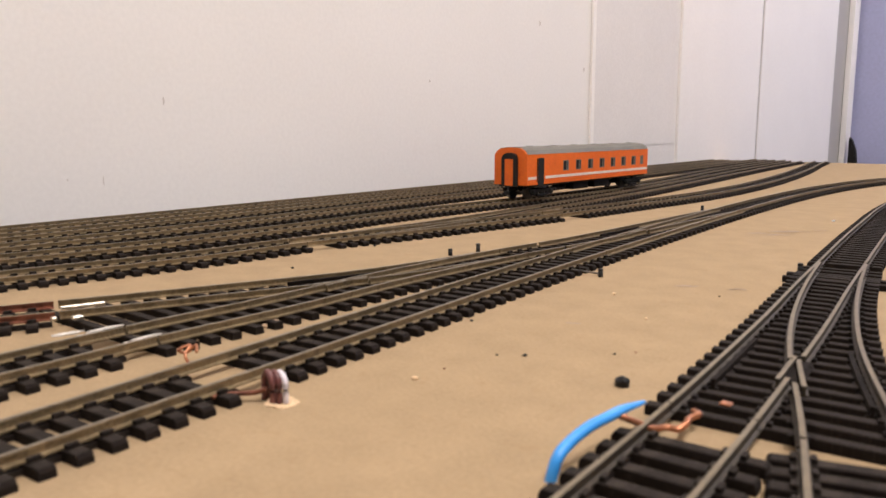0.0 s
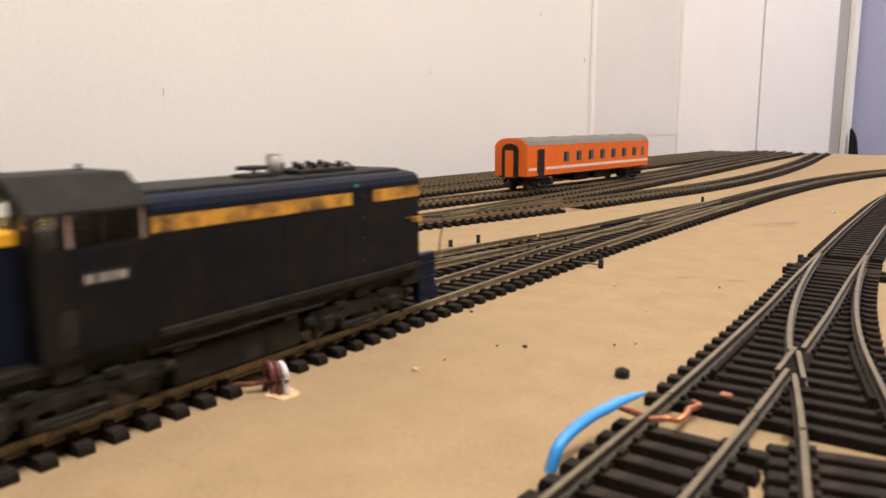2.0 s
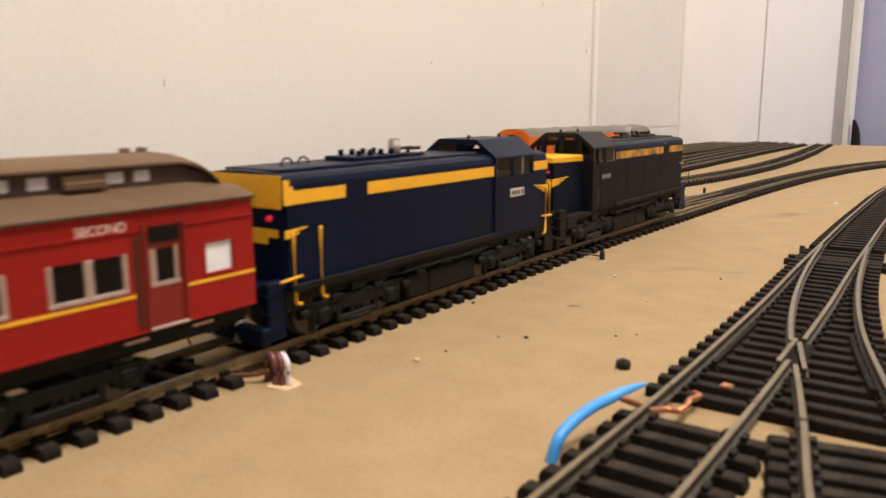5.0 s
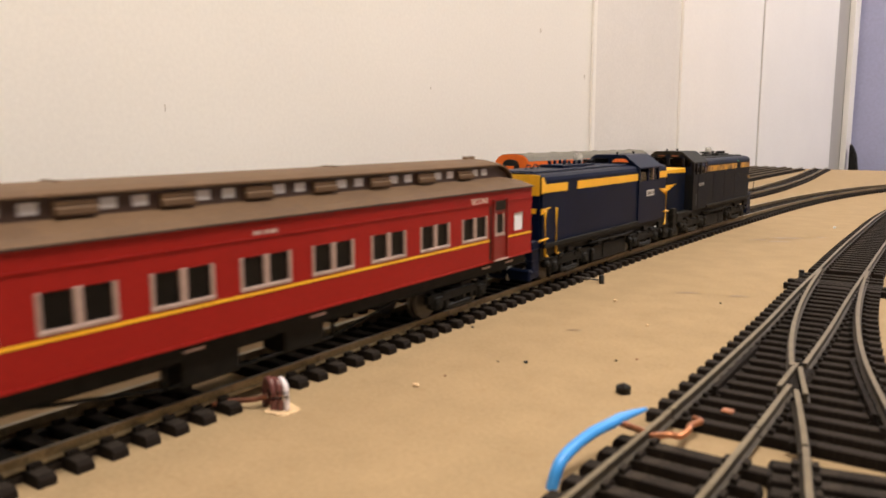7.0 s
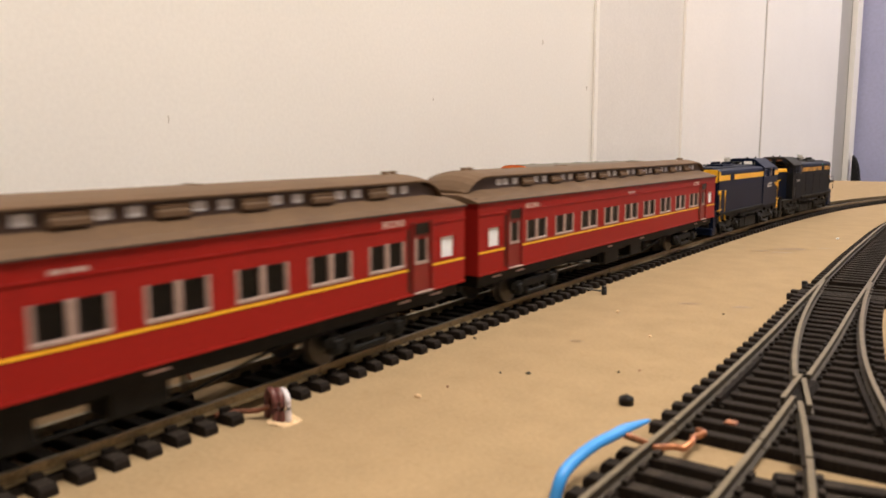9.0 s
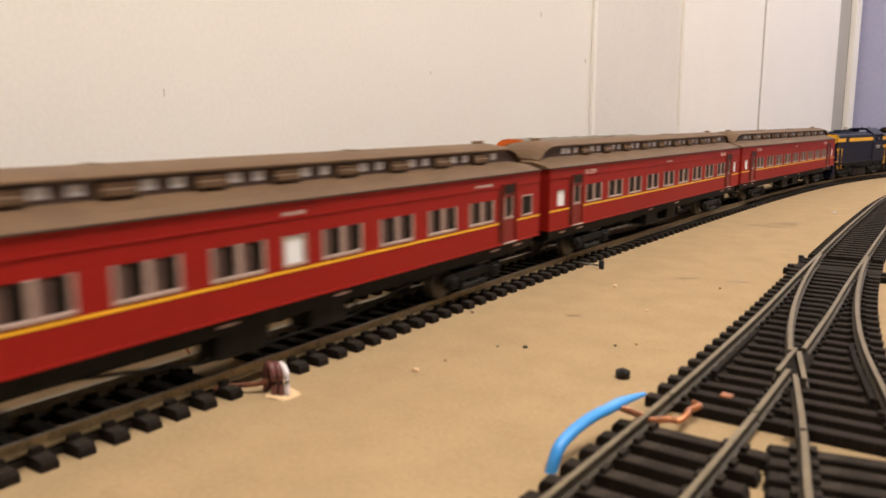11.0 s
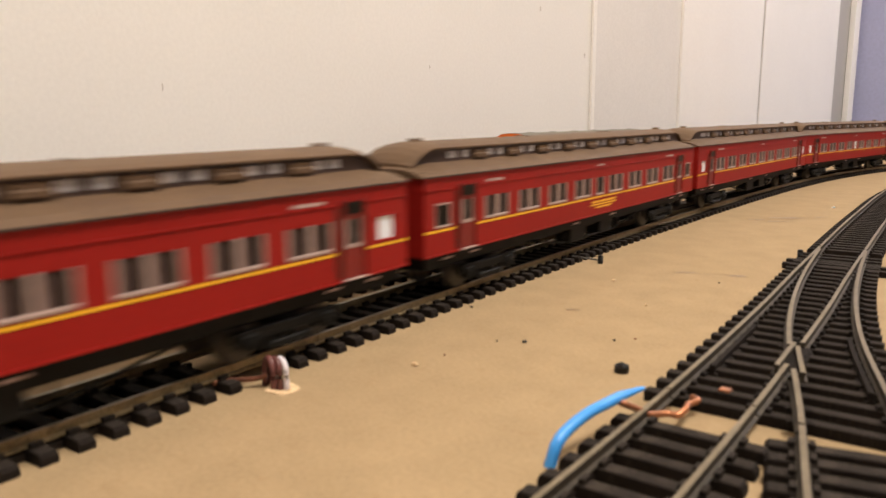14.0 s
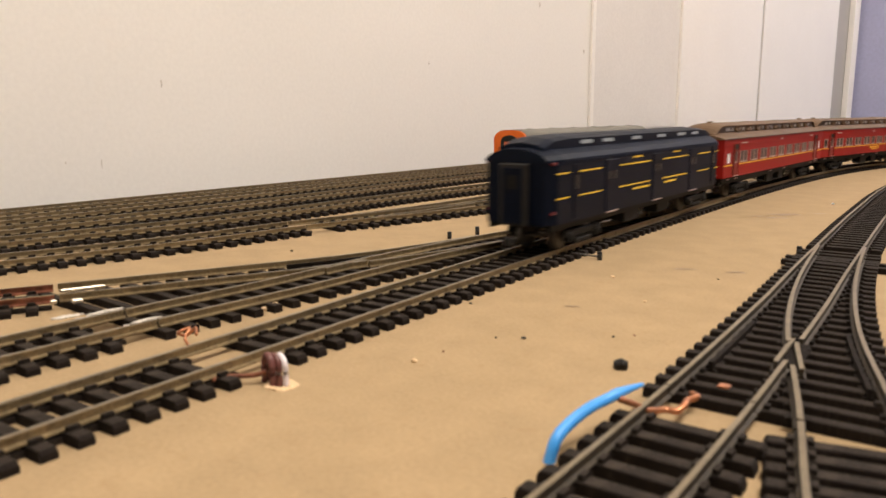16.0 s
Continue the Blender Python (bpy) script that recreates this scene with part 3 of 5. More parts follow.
def bogie(root, x, base=24.0, frame_y=13.0, radius=5.4, axles=2, heavy=False, mat=None):
    """A bogie with side frames, springs, axle boxes and its wheelsets."""
    bm = bmesh.new()
    h = base / 2
    for y in (-frame_y, frame_y):
        mm_box(bm, x - h - 5, x + h + 5, y - 0.9, y + 0.9, 5.6, 8.4, 0.3)
        mm_box(bm, x - h * 0.55, x + h * 0.55, y - 1.2, y + 1.2, 2.2, 4.2, 0.4)
        for e in (-1, 1):
            mm_box(bm, x + e * h * 0.55 - 0.9, x + e * h * 0.55 + 0.9, y - 1.0, y + 1.0, 2.6, 7.0, 0.2)
        for k in range(axles):
            ax = x - h + base * k / (axles - 1)
            mm_box(bm, ax - 2.1, ax + 2.1, y - 1.7, y + 1.7, 3.4, 7.6, 0.5)
            mm_rod(bm, (ax, y - 2.2, 5.2), (ax, y + 2.2, 5.2), 1.3, 10)
            mm_box(bm, ax - 3.4, ax - 2.5, y - 1.1, y + 1.1, 4.2, 9.0, 0.2)
            mm_box(bm, ax + 2.5, ax + 3.4, y - 1.1, y + 1.1, 4.2, 9.0, 0.2)
        for e in (-2.2, 0, 2.2):
            mm_rod(bm, (x + e, y, 3.8), (x + e, y, 6.4), 0.9, 8)
        if heavy:
            o = 1 if y > 0 else -1
            mm_box(bm, x - h - 7, x + h + 7, y - 0.8, y + 0.8, 7.6, 9.6, 0.3)
            # equaliser bar hung between the axle boxes, spring plank and brake cylinders
            for k in (-1, 1):
                mm_prism(bm, [(y - 1.1, 7.9), (y + 1.1, 7.9), (y + 1.1, 9.4), (y - 1.1, 9.4)], x + k * h * 0.30, x + k * h * 0.92, taper=[(y - 1.1, 5.0), (y + 1.1, 5.0), (y + 1.1, 6.6), (y - 1.1, 6.6)])
                mm_box(bm, x + k * h * 0.62 - 2.0, x + k * h * 0.62 + 2.0, y - 1.5, y + 1.5, 8.6, 10.6, 0.4)
                mm_rod(bm, (x + k * (h + 5.5), y + o * 0.6, 7.4), (x + k * (h + 8.5), y + o * 0.6, 7.4), 1.3, 10)
                mm_box(bm, x + k * (h + 3.6) - 0.5, x + k * (h + 3.6) + 0.5, y - 0.6, y + 1.2, 2.0, 8.0, 0.15)
            mm_box(bm, x - h * 0.34, x + h * 0.34, y - 1.5, y + 1.5, 1.8, 3.2, 0.3)
            mm_rod(bm, (x + h + 4, y + o * 0.8, 1.5), (x + h + 6.4, y + o * 0.8, 10), 0.35, 6)
    mm_box(bm, x - 3, x + 3, -frame_y, frame_y, 6.0, 8.8, 0.3)
    b = part("bogie", bm, mat or UNDER, root)
    for k in range(axles):
        wheelset(b, x - h + base * k / (axles - 1), radius)
    return b


def coupler(root, x, e):
    bm = mm_boxes((min(x, x + e * 6), max(x, x + e * 6), -0.9, 0.9, 5.0, 6.6), bevel=0.2)
    mm_box(bm, x + e * 5 - 1.3, x + e * 5 + 1.3, -2.0, 2.0, 4.2, 7.6, 0.4)
    return part("coupler", bm, BLACK, root)


def word(text, size, parent, label, m, mat):
    """Raised lettering in the built-in face, as a mesh."""
    cu = bpy.data.curves.new("lettering", "FONT")
    cu.body, cu.size, cu.align_x, cu.extrude = text, size, "CENTER", 0.00004
    tmp = bpy.data.objects.new("tmp", cu)
    me = bpy.data.meshes.new_from_object(tmp)
    bpy.data.objects.remove(tmp)
    bpy.data.curves.remove(cu)
    me.materials.append(mat)
    ob = new("lettering", me)
    ob.parent = parent
    ob.matrix_basis = m
    return tagged(ob, label)


# --- red clerestory carriage ---
CL, CL_SHORT, CW = 261.2, 255.6, 33.0
PAIRS = [22.75 * k for k in range(-4, 5)]
# the shorter cars have one single window amidships between two groups of four
PAIRS_SHORT = [d * (17.2 + 23.0 * k) for d in (-1, 1) for k in range(4)]


def window_pair_mesh():
    """Light metal surround of two windows in one opening, on the +y face."""
    bm = bmesh.new()
    for x0, x1 in ((-7.9, -6.9), (-0.9, 0.9), (6.9, 7.9)):
        mm_box(bm, x0, x1, -0.5, 0.22, 23.6, 31.0, 0.12)
    mm_box(bm, -7.9, 7.9, -0.5, 0.32, 23.2, 24.1, 0.12)
    return mesh_of("window", bm, FRAME_PINK)


def single_window_mesh():
    bm = mm_boxes((-4.0, -3.2, -0.5, 0.22, 23.6, 31.0), (3.2, 4.0, -0.5, 0.22, 23.6, 31.0), (-4.0, 4.0, -0.5, 0.32, 23.2, 24.1), bevel=0.12)
    return mesh_of("window", bm, FRAME_PINK)


def pane_mesh(x0, x1, z0, z1, mat, name="pane"):
    return mesh_of(name, mm_boxes((x0, x1, -0.9, -0.55, z0, z1)), mat)


WIN_MESH = window_pair_mesh()
PANE_L, PANE_R = pane_mesh(-6.95, -0.85, 24.0, 30.7, WINDOW), pane_mesh(0.85, 6.95, 24.0, 30.7, WINDOW)
BLIND_L, BLIND_R = (mesh_of("blind", mm_boxes((a, a + 2.9, -0.54, -0.3, 24.0, 30.6)), BLIND) for a in (-3.75, 4.05))
SINGLE_MESH = single_window_mesh()
SINGLE_DARK, SINGLE_PALE = (pane_mesh(-3.25, 3.25, 24.0, 30.7, m) for m in (WINDOW, FROST))
STILES = [mesh_of("door_piece", mm_boxes(r), RED_DARK) for r in ((-4.4, -3.4, -0.85, -0.25, 23.6, 36.2), (3.4, 4.4, -0.85, -0.25, 23.6, 36.2), (-3.4, 3.4, -0.85, -0.25, 31.4, 32.4),
                                                                 (-4.9, -4.3, -0.3, 0.35, 15.4, 36.0), (4.3, 4.9, -0.3, 0.35, 15.4, 36.0), (5.6, 6.0, -0.3, 0.3, 16.0, 34.0))]


def child(name, mesh, parent, m=None, label=""):
    ob = new(name, mesh)
    ob.parent = parent
    if m is not None:
        ob.matrix_basis = m
    if label:
        tagged(ob, label)
    return ob


def side_pose(x, e, half):
    """Sets a piece that was made on the +y face at x = 0 on either side of a body."""
    return pose(x * MM, e * half * MM, 0, 0, 0, 0 if e > 0 else 180)


ROOF_LOW = [(-17.0, 39.0), (-17.0, 39.4), (-15.2, 40.7), (-12, 42.0), (-9.0, 43.0), (9.0, 43.0), (12, 42.0), (15.2, 40.7), (17.0, 39.4), (17.0, 39.0)]
ROOF_TOP = [(-10.8, 47.0), (-10.8, 47.5), (-8, 48.4), (-4, 49.1), (0, 49.3), (4, 49.1), (8, 48.4), (10.8, 47.5), (10.8, 47.0)]


def flipped(prof):
    return prof[::-1]


def carriage(label, blinds=False, dark_end=None, short=False, pale_single=False, emblem=False, plain_word=True):
    root = tagged(new("passenger_carriage"), label, "train carriage", group="red carriages")
    H, W = (CL_SHORT if short else CL) / 2, CW / 2
    pairs = PAIRS_SHORT if short else PAIRS
    openings = [(c - 7.9, c + 7.9) for c in pairs] + ([(-4.0, 4.0)] if short else [])  # along x, the stretches with glass
    for e in (-1, 1):
        bm = bmesh.new()
        y0, y1 = (W - 1.0, W) if e > 0 else (-W, -W + 1.0)
        mm_box(bm, -H, H, y0, y1, 14.6, 23.4)
        mm_box(bm, -H, H, y0, y1, 30.9, 39.3)
        cuts = sorted(openings + [(-H + 18.9, -H + 27.9), (H - 27.9, H - 18.9), (-H + 5.6, -H + 13.8), (H - 13.8, H - 5.6)])
        x = -H
        for a, b in cuts:
            mm_box(bm, x, a, y0, y1, 23.4, 30.9)
            x = b
        mm_box(bm, x, H, y0, y1, 23.4, 30.9)
        ye = (W, W + 0.3) if e > 0 else (-W - 0.3, -W)
        mm_box(bm, -H, H, *ye, 34.9, 35.25)
        mm_box(bm, -H, H, *ye, 14.6, 15.2)
        part("side_wall", bm, RED, root)
        # yellow waist line, broken at the doors
        yl = (W, W + 0.12) if e > 0 else (-W - 0.12, -W)
        bm = mm_boxes((-H + 28.6, H - 28.6, *yl, 22.0, 22.75), (-H, -H + 18.2, *yl, 22.0, 22.75), (H - 18.2, H, *yl, 22.0, 22.75))
        part("waist_line", bm, YELLOW, root, "thin yellow waist line")
        for c in pairs:
            m = side_pose(c, e, W)
            w = child("window", WIN_MESH, root, m)
            child("pane", PANE_L, w)
            child("pane", PANE_R, w)
            if blinds:
                child("blind", BLIND_L, w)
                child("blind", BLIND_R, w)
        if short:
            w = child("window", SINGLE_MESH, root, side_pose(0, e, W))
            child("pane", SINGLE_PALE if pale_single else SINGLE_DARK, w, label="white frosted pane" if pale_single else "")
        for d in (-1, 1):
            # door with its recess, drop light and fanlight
            c = d * (H - 23.4)
            bm = mm_boxes((-4.4, 4.4, -0.85, -0.25, 15.3, 23.6))
            door = part("door", bm, RED_DARK, root, "dark red recessed end door", at=side_pose(c, e, W + 0.35))
            child("stile", STILES[0], door)
            child("stile", STILES[1], door)
            child("door_rail", STILES[2], door)
            for post in STILES[3:]:
                child("door_post", post, door)
            # thin dark strips paint in the shade of the door's recess lines
            part("door_gap_shade", mm_boxes((-5.3, -4.9, -0.35, -0.2, 15.4, 36.0), (4.9, 5.3, -0.35, -0.2, 15.4, 36.0), (6.0, 6.9, -0.35, -0.2, 16.0, 34.0)), BROWN_DARK, door)
            part("door_pane", mm_boxes((-3.4, 3.4, -0.8, -0.6, 23.6, 31.4)), WINDOW, door)
            part("fanlight", mm_boxes((-3.4, 3.4, 0.02, 0.16, 32.4, 35.6)), WINDOW, door)
            bm = mm_boxes((-3.2, -2.4, -0.6, -0.3, 23.6, 31.4), (-3.4, 3.4, -0.6, -0.1, 23.4, 24.3), (1.9, 3.3, -0.6, -0.35, 24.3, 31.3))
            part("drop_light_frame", bm, FRAME_PINK, door)
            part("step", mm_boxes((-4.5, 4.5, -0.2, 0.9, 14.9, 15.35), bevel=0.1), FRAME_PINK, door, "pale footstep edge")
            # lavatory or saloon window at the end
            c = d * (H - 9.7)
            dark = dark_end in (d, 2)
            bm = mm_boxes((-4.1, -3.5, -0.5, 0.15, 23.4, 30.9), (3.5, 4.1, -0.5, 0.15, 23.4, 30.9), (-4.1, 4.1, -0.5, 0.25, 23.2, 23.9), (-4.1, 4.1, -0.5, 0.15, 30.3, 30.9), bevel=0.1)
            w = part("end_window", bm, FRAME_PINK if dark else RED, root, at=side_pose(c, e, W))
            part("pane", mm_boxes((-3.5, 3.5, -0.9, -0.4, 23.9, 30.3)), WINDOW if dark else FROST, w, "dark glass pane" if dark else "white frosted pane")
            # small lettering over the first and last windows
            c = d * (H - 40.0)
            if plain_word:
                c = d * (H - 36.5)
                m = pose(c * MM, e * (W + 0.02) * MM, 35.4 * MM, 90, 0, 180 if e > 0 else 0)
                word("SECOND", 2.6 * MM, root, "pale class lettering", m, LINING)
            else:
                y = (W + 0.0, W + 0.08) if e > 0 else (-W - 0.08, -W)
                part("lettering", mm_boxes((c - 5.5, c + 5.5, *y, 35.7, 36.5)), LETTER, root, "pale bar of illegible lettering")
        y = (W + 0.0, W + 0.08) if e > 0 else (-W - 0.08, -W)
        part("number_lettering", mm_boxes((-3.6, -1.2, *y, 35.7, 36.6), (-0.4, 0.9, *y, 35.7, 36.6), (1.3, 3.6, *y, 35.7, 36.6)), LETTER, root, "pale bars in place of the number")
        if emblem:
            part("emblem", mm_boxes((-8, 17, *y, 20.0, 20.9), (-9.5, 18, *y, 18.9, 19.5), (-4, 13, *y, 17.6, 18.3)), YELLOW, root, "yellow bars of a painted emblem")
    # ends, floor and dark inside
    for d in (-1, 1):
        bm = bmesh.new()
        prof = [(-W + 1.0, 14.7), (W - 1.0, 14.7), (W - 1.0, 39.0), (12, 40.3), (0, 40.9), (-12, 40.3), (-W + 1.0, 39.0)]
        x = d * H
        mm_prism(bm, prof, min(x, x - d * 1.0), max(x, x - d * 1.0))
        end = part("end_wall", bm, RED, root)
        part("gangway", mm_boxes(*[(min(x + d * k, x + d * (k + 0.9)), max(x + d * k, x + d * (k + 0.9)), -9.5 + k % 2, 9.5 - k % 2, 12.0, 39.5 - k % 2) for k in range(4)]), BLACK, end, "black gangway bellows")
    part("interior", mm_boxes((-H + 1.2, H - 1.2, -W + 2.2, W - 2.2, 14.65, 40.5)), BROWN_DARK, root, "dark brown interior behind the glass")
    # lower roof with drooping ends, clerestory deck, its lights and ventilators
    bm = bmesh.new()
    low_end = [(-16.9, 38.9), (-16.9, 39.2), (-15.1, 39.9), (-12, 40.9), (-9.0, 41.5), (9.0, 41.5), (12, 40.9), (15.1, 39.9), (16.9, 39.2), (16.9, 38.9)]
    mm_prism(bm, flipped(ROOF_LOW), -H + 12, H - 12)
    mm_prism(bm, flipped(low_end), -H - 0.8, -H + 12, taper=flipped(ROOF_LOW))
    mm_prism(bm, flipped(ROOF_LOW), H - 12, H + 0.8, taper=flipped(low_end))
    bmesh.ops.recalc_face_normals(bm, faces=bm.faces)
    part("lower_roof", bm, BROWN_ROOF, root)
    part("gutter", mm_boxes((-H - 0.5, H + 0.5, -17.2, -17.0, 38.9, 39.4), (-H - 0.5, H + 0.5, 17.0, 17.2, 38.9, 39.4)), BROWN_DARK, root)
    bm = bmesh.new()
    mm_prism(bm, flipped([(-9.4, 42.5), (-9.4, 47.1), (9.4, 47.1), (9.4, 42.5)]), -H + 15, H - 15)
    for d in (-1, 1):
        a, b = d * (H - 15), d * (H - 4.5)
        p, q = [(-9.4, 42.5), (-9.4, 47.1), (9.4, 47.1), (9.4, 42.5)], [(-8.8, 41.3), (-8.8, 43.6), (8.8, 43.6), (8.8, 41.3)]
        mm_prism(bm, flipped(p if d > 0 else q), min(a, b), max(a, b), taper=flipped(q if d > 0 else p))
    bmesh.ops.recalc_face_normals(bm, faces=bm.faces)
    cl = part("clerestory", bm, BROWN_DARK, root, "dark brown clerestory side")
    bm = bmesh.new()
    mm_prism(bm, flipped(ROOF_TOP), -H + 14.5, H - 14.5)
    tip = [(-9.4, 41.9), (-9.4, 42.2), (-8, 42.6), (-4, 42.9), (0, 43.0), (4, 42.9), (8, 42.6), (9.4, 42.2), (9.4, 41.9)]
    steps = [(14.5, 0.0), (11, 0.45), (7.8, 1.5), (5.2, 3.1), (3.4, 4.9)]
    rings = [(o, [(y * (1 - 0.012 * k), z - drop) for y, z in ROOF_TOP]) for k, (o, drop) in enumerate(steps)] + [(2.4, tip)]
    for (oa, pa), (ob_, pb) in zip(rings, rings[1:]):
        mm_prism(bm, flipped(pa), H - oa, H - ob_, taper=flipped(pb))
        mm_prism(bm, flipped(pb), -H + ob_, -H + oa, taper=flipped(pa))
    bmesh.ops.recalc_face_normals(bm, faces=bm.faces)
    part("upper_roof", bm, BROWN_ROOF, root)
    for x in (-40.0, 40.0):
        part("roof_rib", mm_boxes((x - 0.4, x + 0.4, -3.0, 3.0, 48.8, 49.5), bevel=0.1), BROWN_ROOF, root)
    for x in (-H + 15.5, -H + 19.5, H - 15.5, H - 19.5):
        bm = bmesh.new()
        mm_rod(bm, (x, 0, 48.2), (x, 0, 50.2), 1.2, 8)
        part("roof_cap", bm, BROWN_ROOF, root)
    lights = mesh_of("clerestory_pane", mm_boxes((-1.8, 1.8, -0.2, 0.12, 43.9, 46.1)), CLEAR_LIGHT)
    vent = bmesh.new()
    mm_box(vent, -4.4, 4.4, 0, 1.0, 44.9, 46.2, 0.25)
    mm_box(vent, -4.4, 4.4, 0, 1.7, 43.2, 45.0, 0.35)
    vent = mesh_of("ventilator", vent, BROWN_ROOF)
    for e in (-1, 1):
        for c in PAIRS:
            child("ventilator", vent, cl, side_pose(c - 4.5 * e, e, 9.3))
            for o in (4.2, 11.2):
                child("clerestory_pane", lights, cl, side_pose(c + o * e, e, 9.4))
        for o in (e * (H - 24.0), -e * (H - 28.4), -e * (H - 22.4)):
            child("clerestory_pane", lights, cl, side_pose(o, e, 9.4))
    # underframe with truss rods, boxes and bogies
    bm = mm_boxes((-H + 2, H - 2, -15.0, -13.6, 11.0, 14.7), (-H + 2, H - 2, 13.6, 15.0, 11.0, 14.7), (-H + 2, H - 2, -13.6, 13.6, 12.0, 14.6), (-H + 8, H - 8, -11.0, 11.0, 9.0, 12.1))
    for y in (-12.5, 12.5):
        for a, b in (((-58, y, 10.5), (-26, y, 5.2)), ((-26, y, 5.2), (26, y, 5.2)), ((26, y, 5.2), (58, y, 10.5))):
            mm_rod(bm, a, b, 0.45, 6)
        mm_rod(bm, (-26, y, 5.2), (-26, y, 11), 0.6, 6)
        mm_rod(bm, (26, y, 5.2), (26, y, 11), 0.6, 6)
    part("underframe", bm, UNDER, root)
    for x0, x1, y0, y1, z0 in ((-20, 2, 5, 13.4, 4.2), (8, 22, -13.4, -5, 4.8), (-22, -6, -13.4, -6, 4.4), (30, 44, 4, 12.5, 6)):
        part("equipment_box", mm_boxes((x0, x1, y0, y1, z0, 12.1), bevel=0.5), UNDER, root)
    bm = bmesh.new()
    mm_rod(bm, (10, 9, 8), (26, 9, 8), 2.8, 14)
    part("air_cylinder", bm, UNDER, root)
    for e in (-1, 1):
        for x in (-H + 14, -H + 30, -20, 18, H - 30, H - 14):
            part("solebar_lettering", mm_boxes((x - 2.6, x + 2.6, e * 15.1 - 0.15, e * 15.1 + 0.15, 12.6, 13.2)), LETTER, root, "small pale bar of illegible lettering")
    for d in (-1, 1):
        bogie(root, d * 86.0, 26.0)
        coupler(root, d * (H - 1), d)
    return root


# --- diesel locomotive: long hood ahead (+x), cab and nose behind ---
def hood_profile(w, z0, z1, top):
    return [(-w, z0), (w, z0), (w, z1 - 1.4), (w - 0.5, z1), (w - 2.0, z1 + 0.9), (w * 0.5, top - 0.2), (0, top), (-w * 0.5, top - 0.2), (-w + 2.0, z1 + 0.9), (-w + 0.5, z1), (-w, z1 - 1.4)]


def locomotive(label, nose, cab, hood, body_mat, roof_mat, band_mat, low_nose, lit, worn):
    root = tagged(new("diesel_locomotive"), label, "model locomotive", group="locomotives")
    total = nose + cab + hood
    H = total / 2
    xa, xb = -H + nose, -H + nose + cab   # cab from xa to xb
    W = 15.4
    gear = GRIME if worn else UNDER
    # long hood
    bm = bmesh.new()
    mm_prism(bm, hood_profile(W - 0.6, 14.5, 41.6, 43.4), xb, H)
    bmesh.ops.bevel(bm, geom=[e for e in bm.edges if all(abs(v.co.x - H * MM) < 1e-6 for v in e.verts)], offset=0.9 * MM, segments=2, affect="EDGES")
    hood_ob = part("long_hood", bm, body_mat, root)
    if worn:
        bm = bmesh.new()
        mm_prism(bm, hood_profile(W - 0.5, 39.3, 41.7, 43.5), xb + 0.05, H - 0.9)
        part("hood_shoulder", bm, NOSE_BLUE, hood_ob, "bluer upper side of the hood")
        for e in (-1, 1):
            bm = bmesh.new()
            mm_rod(bm, (H - 29, e * (W - 0.7), 40.6), (H - 29, e * (W - 0.3), 40.6), 0.34, 8)
            part("lens", bm, GREEN_LENS, hood_ob, "tiny green lens")
            for z in (20.0, 26.0, 31.5, 37.2):
                bm = bmesh.new()
                mm_rod(bm, (H - 26.5, e * (W - 0.7), z), (H - 26.5, e * (W - 0.15), z), 0.6, 8)
                part("hinge", bm, BLACK, hood_ob)
    part("hood_roof", mm_boxes((xb + 2, H - 3, -9.5, 9.5, 42.8, 43.75), bevel=0.4), roof_mat, hood_ob)
    for e in (-1, 1):
        y = (W - 0.6, W - 0.42) if e > 0 else (-W + 0.42, -W + 0.6)
        part("yellow_band", mm_boxes((H - 22, H - 0.7, *y, 35.6, 38.9)), band_mat, hood_ob, "yellow band along the hood")
        part("yellow_band", mm_boxes((xb + 0.2, H - 31, *y, 35.6, 38.9)), band_mat, hood_ob, "yellow band along the hood")
        if worn:
            for k in range(3):
                x = xb + 14 + k * 22
                part("access_door", mm_boxes((x, x + 12, *((W - 0.6, W - 0.5) if e > 0 else (-W + 0.5, -W + 0.6)), 19.0, 34.0), bevel=0.04), body_mat, hood_ob)
        part("hood_sill", mm_boxes((xb, H - 1, *((W - 0.6, W + 0.6) if e > 0 else (-W - 0.6, -W + 0.6)), 14.2, 16.0), bevel=0.2), gear, root)
    # hood end: yellow upper panel, head lamp, red marker lamps and wings
    if not worn:
        part("yellow_end", mm_boxes((H - 0.1, H + 0.15, -W + 1.4, W - 1.4, 34.6, 42.6), bevel=0.05), band_mat, hood_ob, "yellow upper end panel")
        for e in (-1, 1):
            y = (W - 0.6, W - 0.40) if e > 0 else (-W + 0.40, -W + 0.6)
            part("yellow_corner", mm_boxes((H - 1.9, H + 0.12, *y, 35.5, 41.6), (H - 3.2, H - 1.9, *y, 38.9, 39.9), bevel=0.05), band_mat, hood_ob, "yellow corner where the band meets the end")
    bm = mm_boxes((H, H + 0.9, -3.6, 3.6, 35.6, 38.2), bevel=0.3)
    lamp_box = part("headlamp", bm, BLACK if worn else STEEL, hood_ob)
    for y in (-10, 10):
        bm = bmesh.new()
        mm_rod(bm, (H - 0.1, y, 32.2), (H + 0.8, y, 32.2), 0.75, 14)
        part("marker_lamp", bm, RED_DULL if worn else RED_LENS, hood_ob, "small red marker lamp")
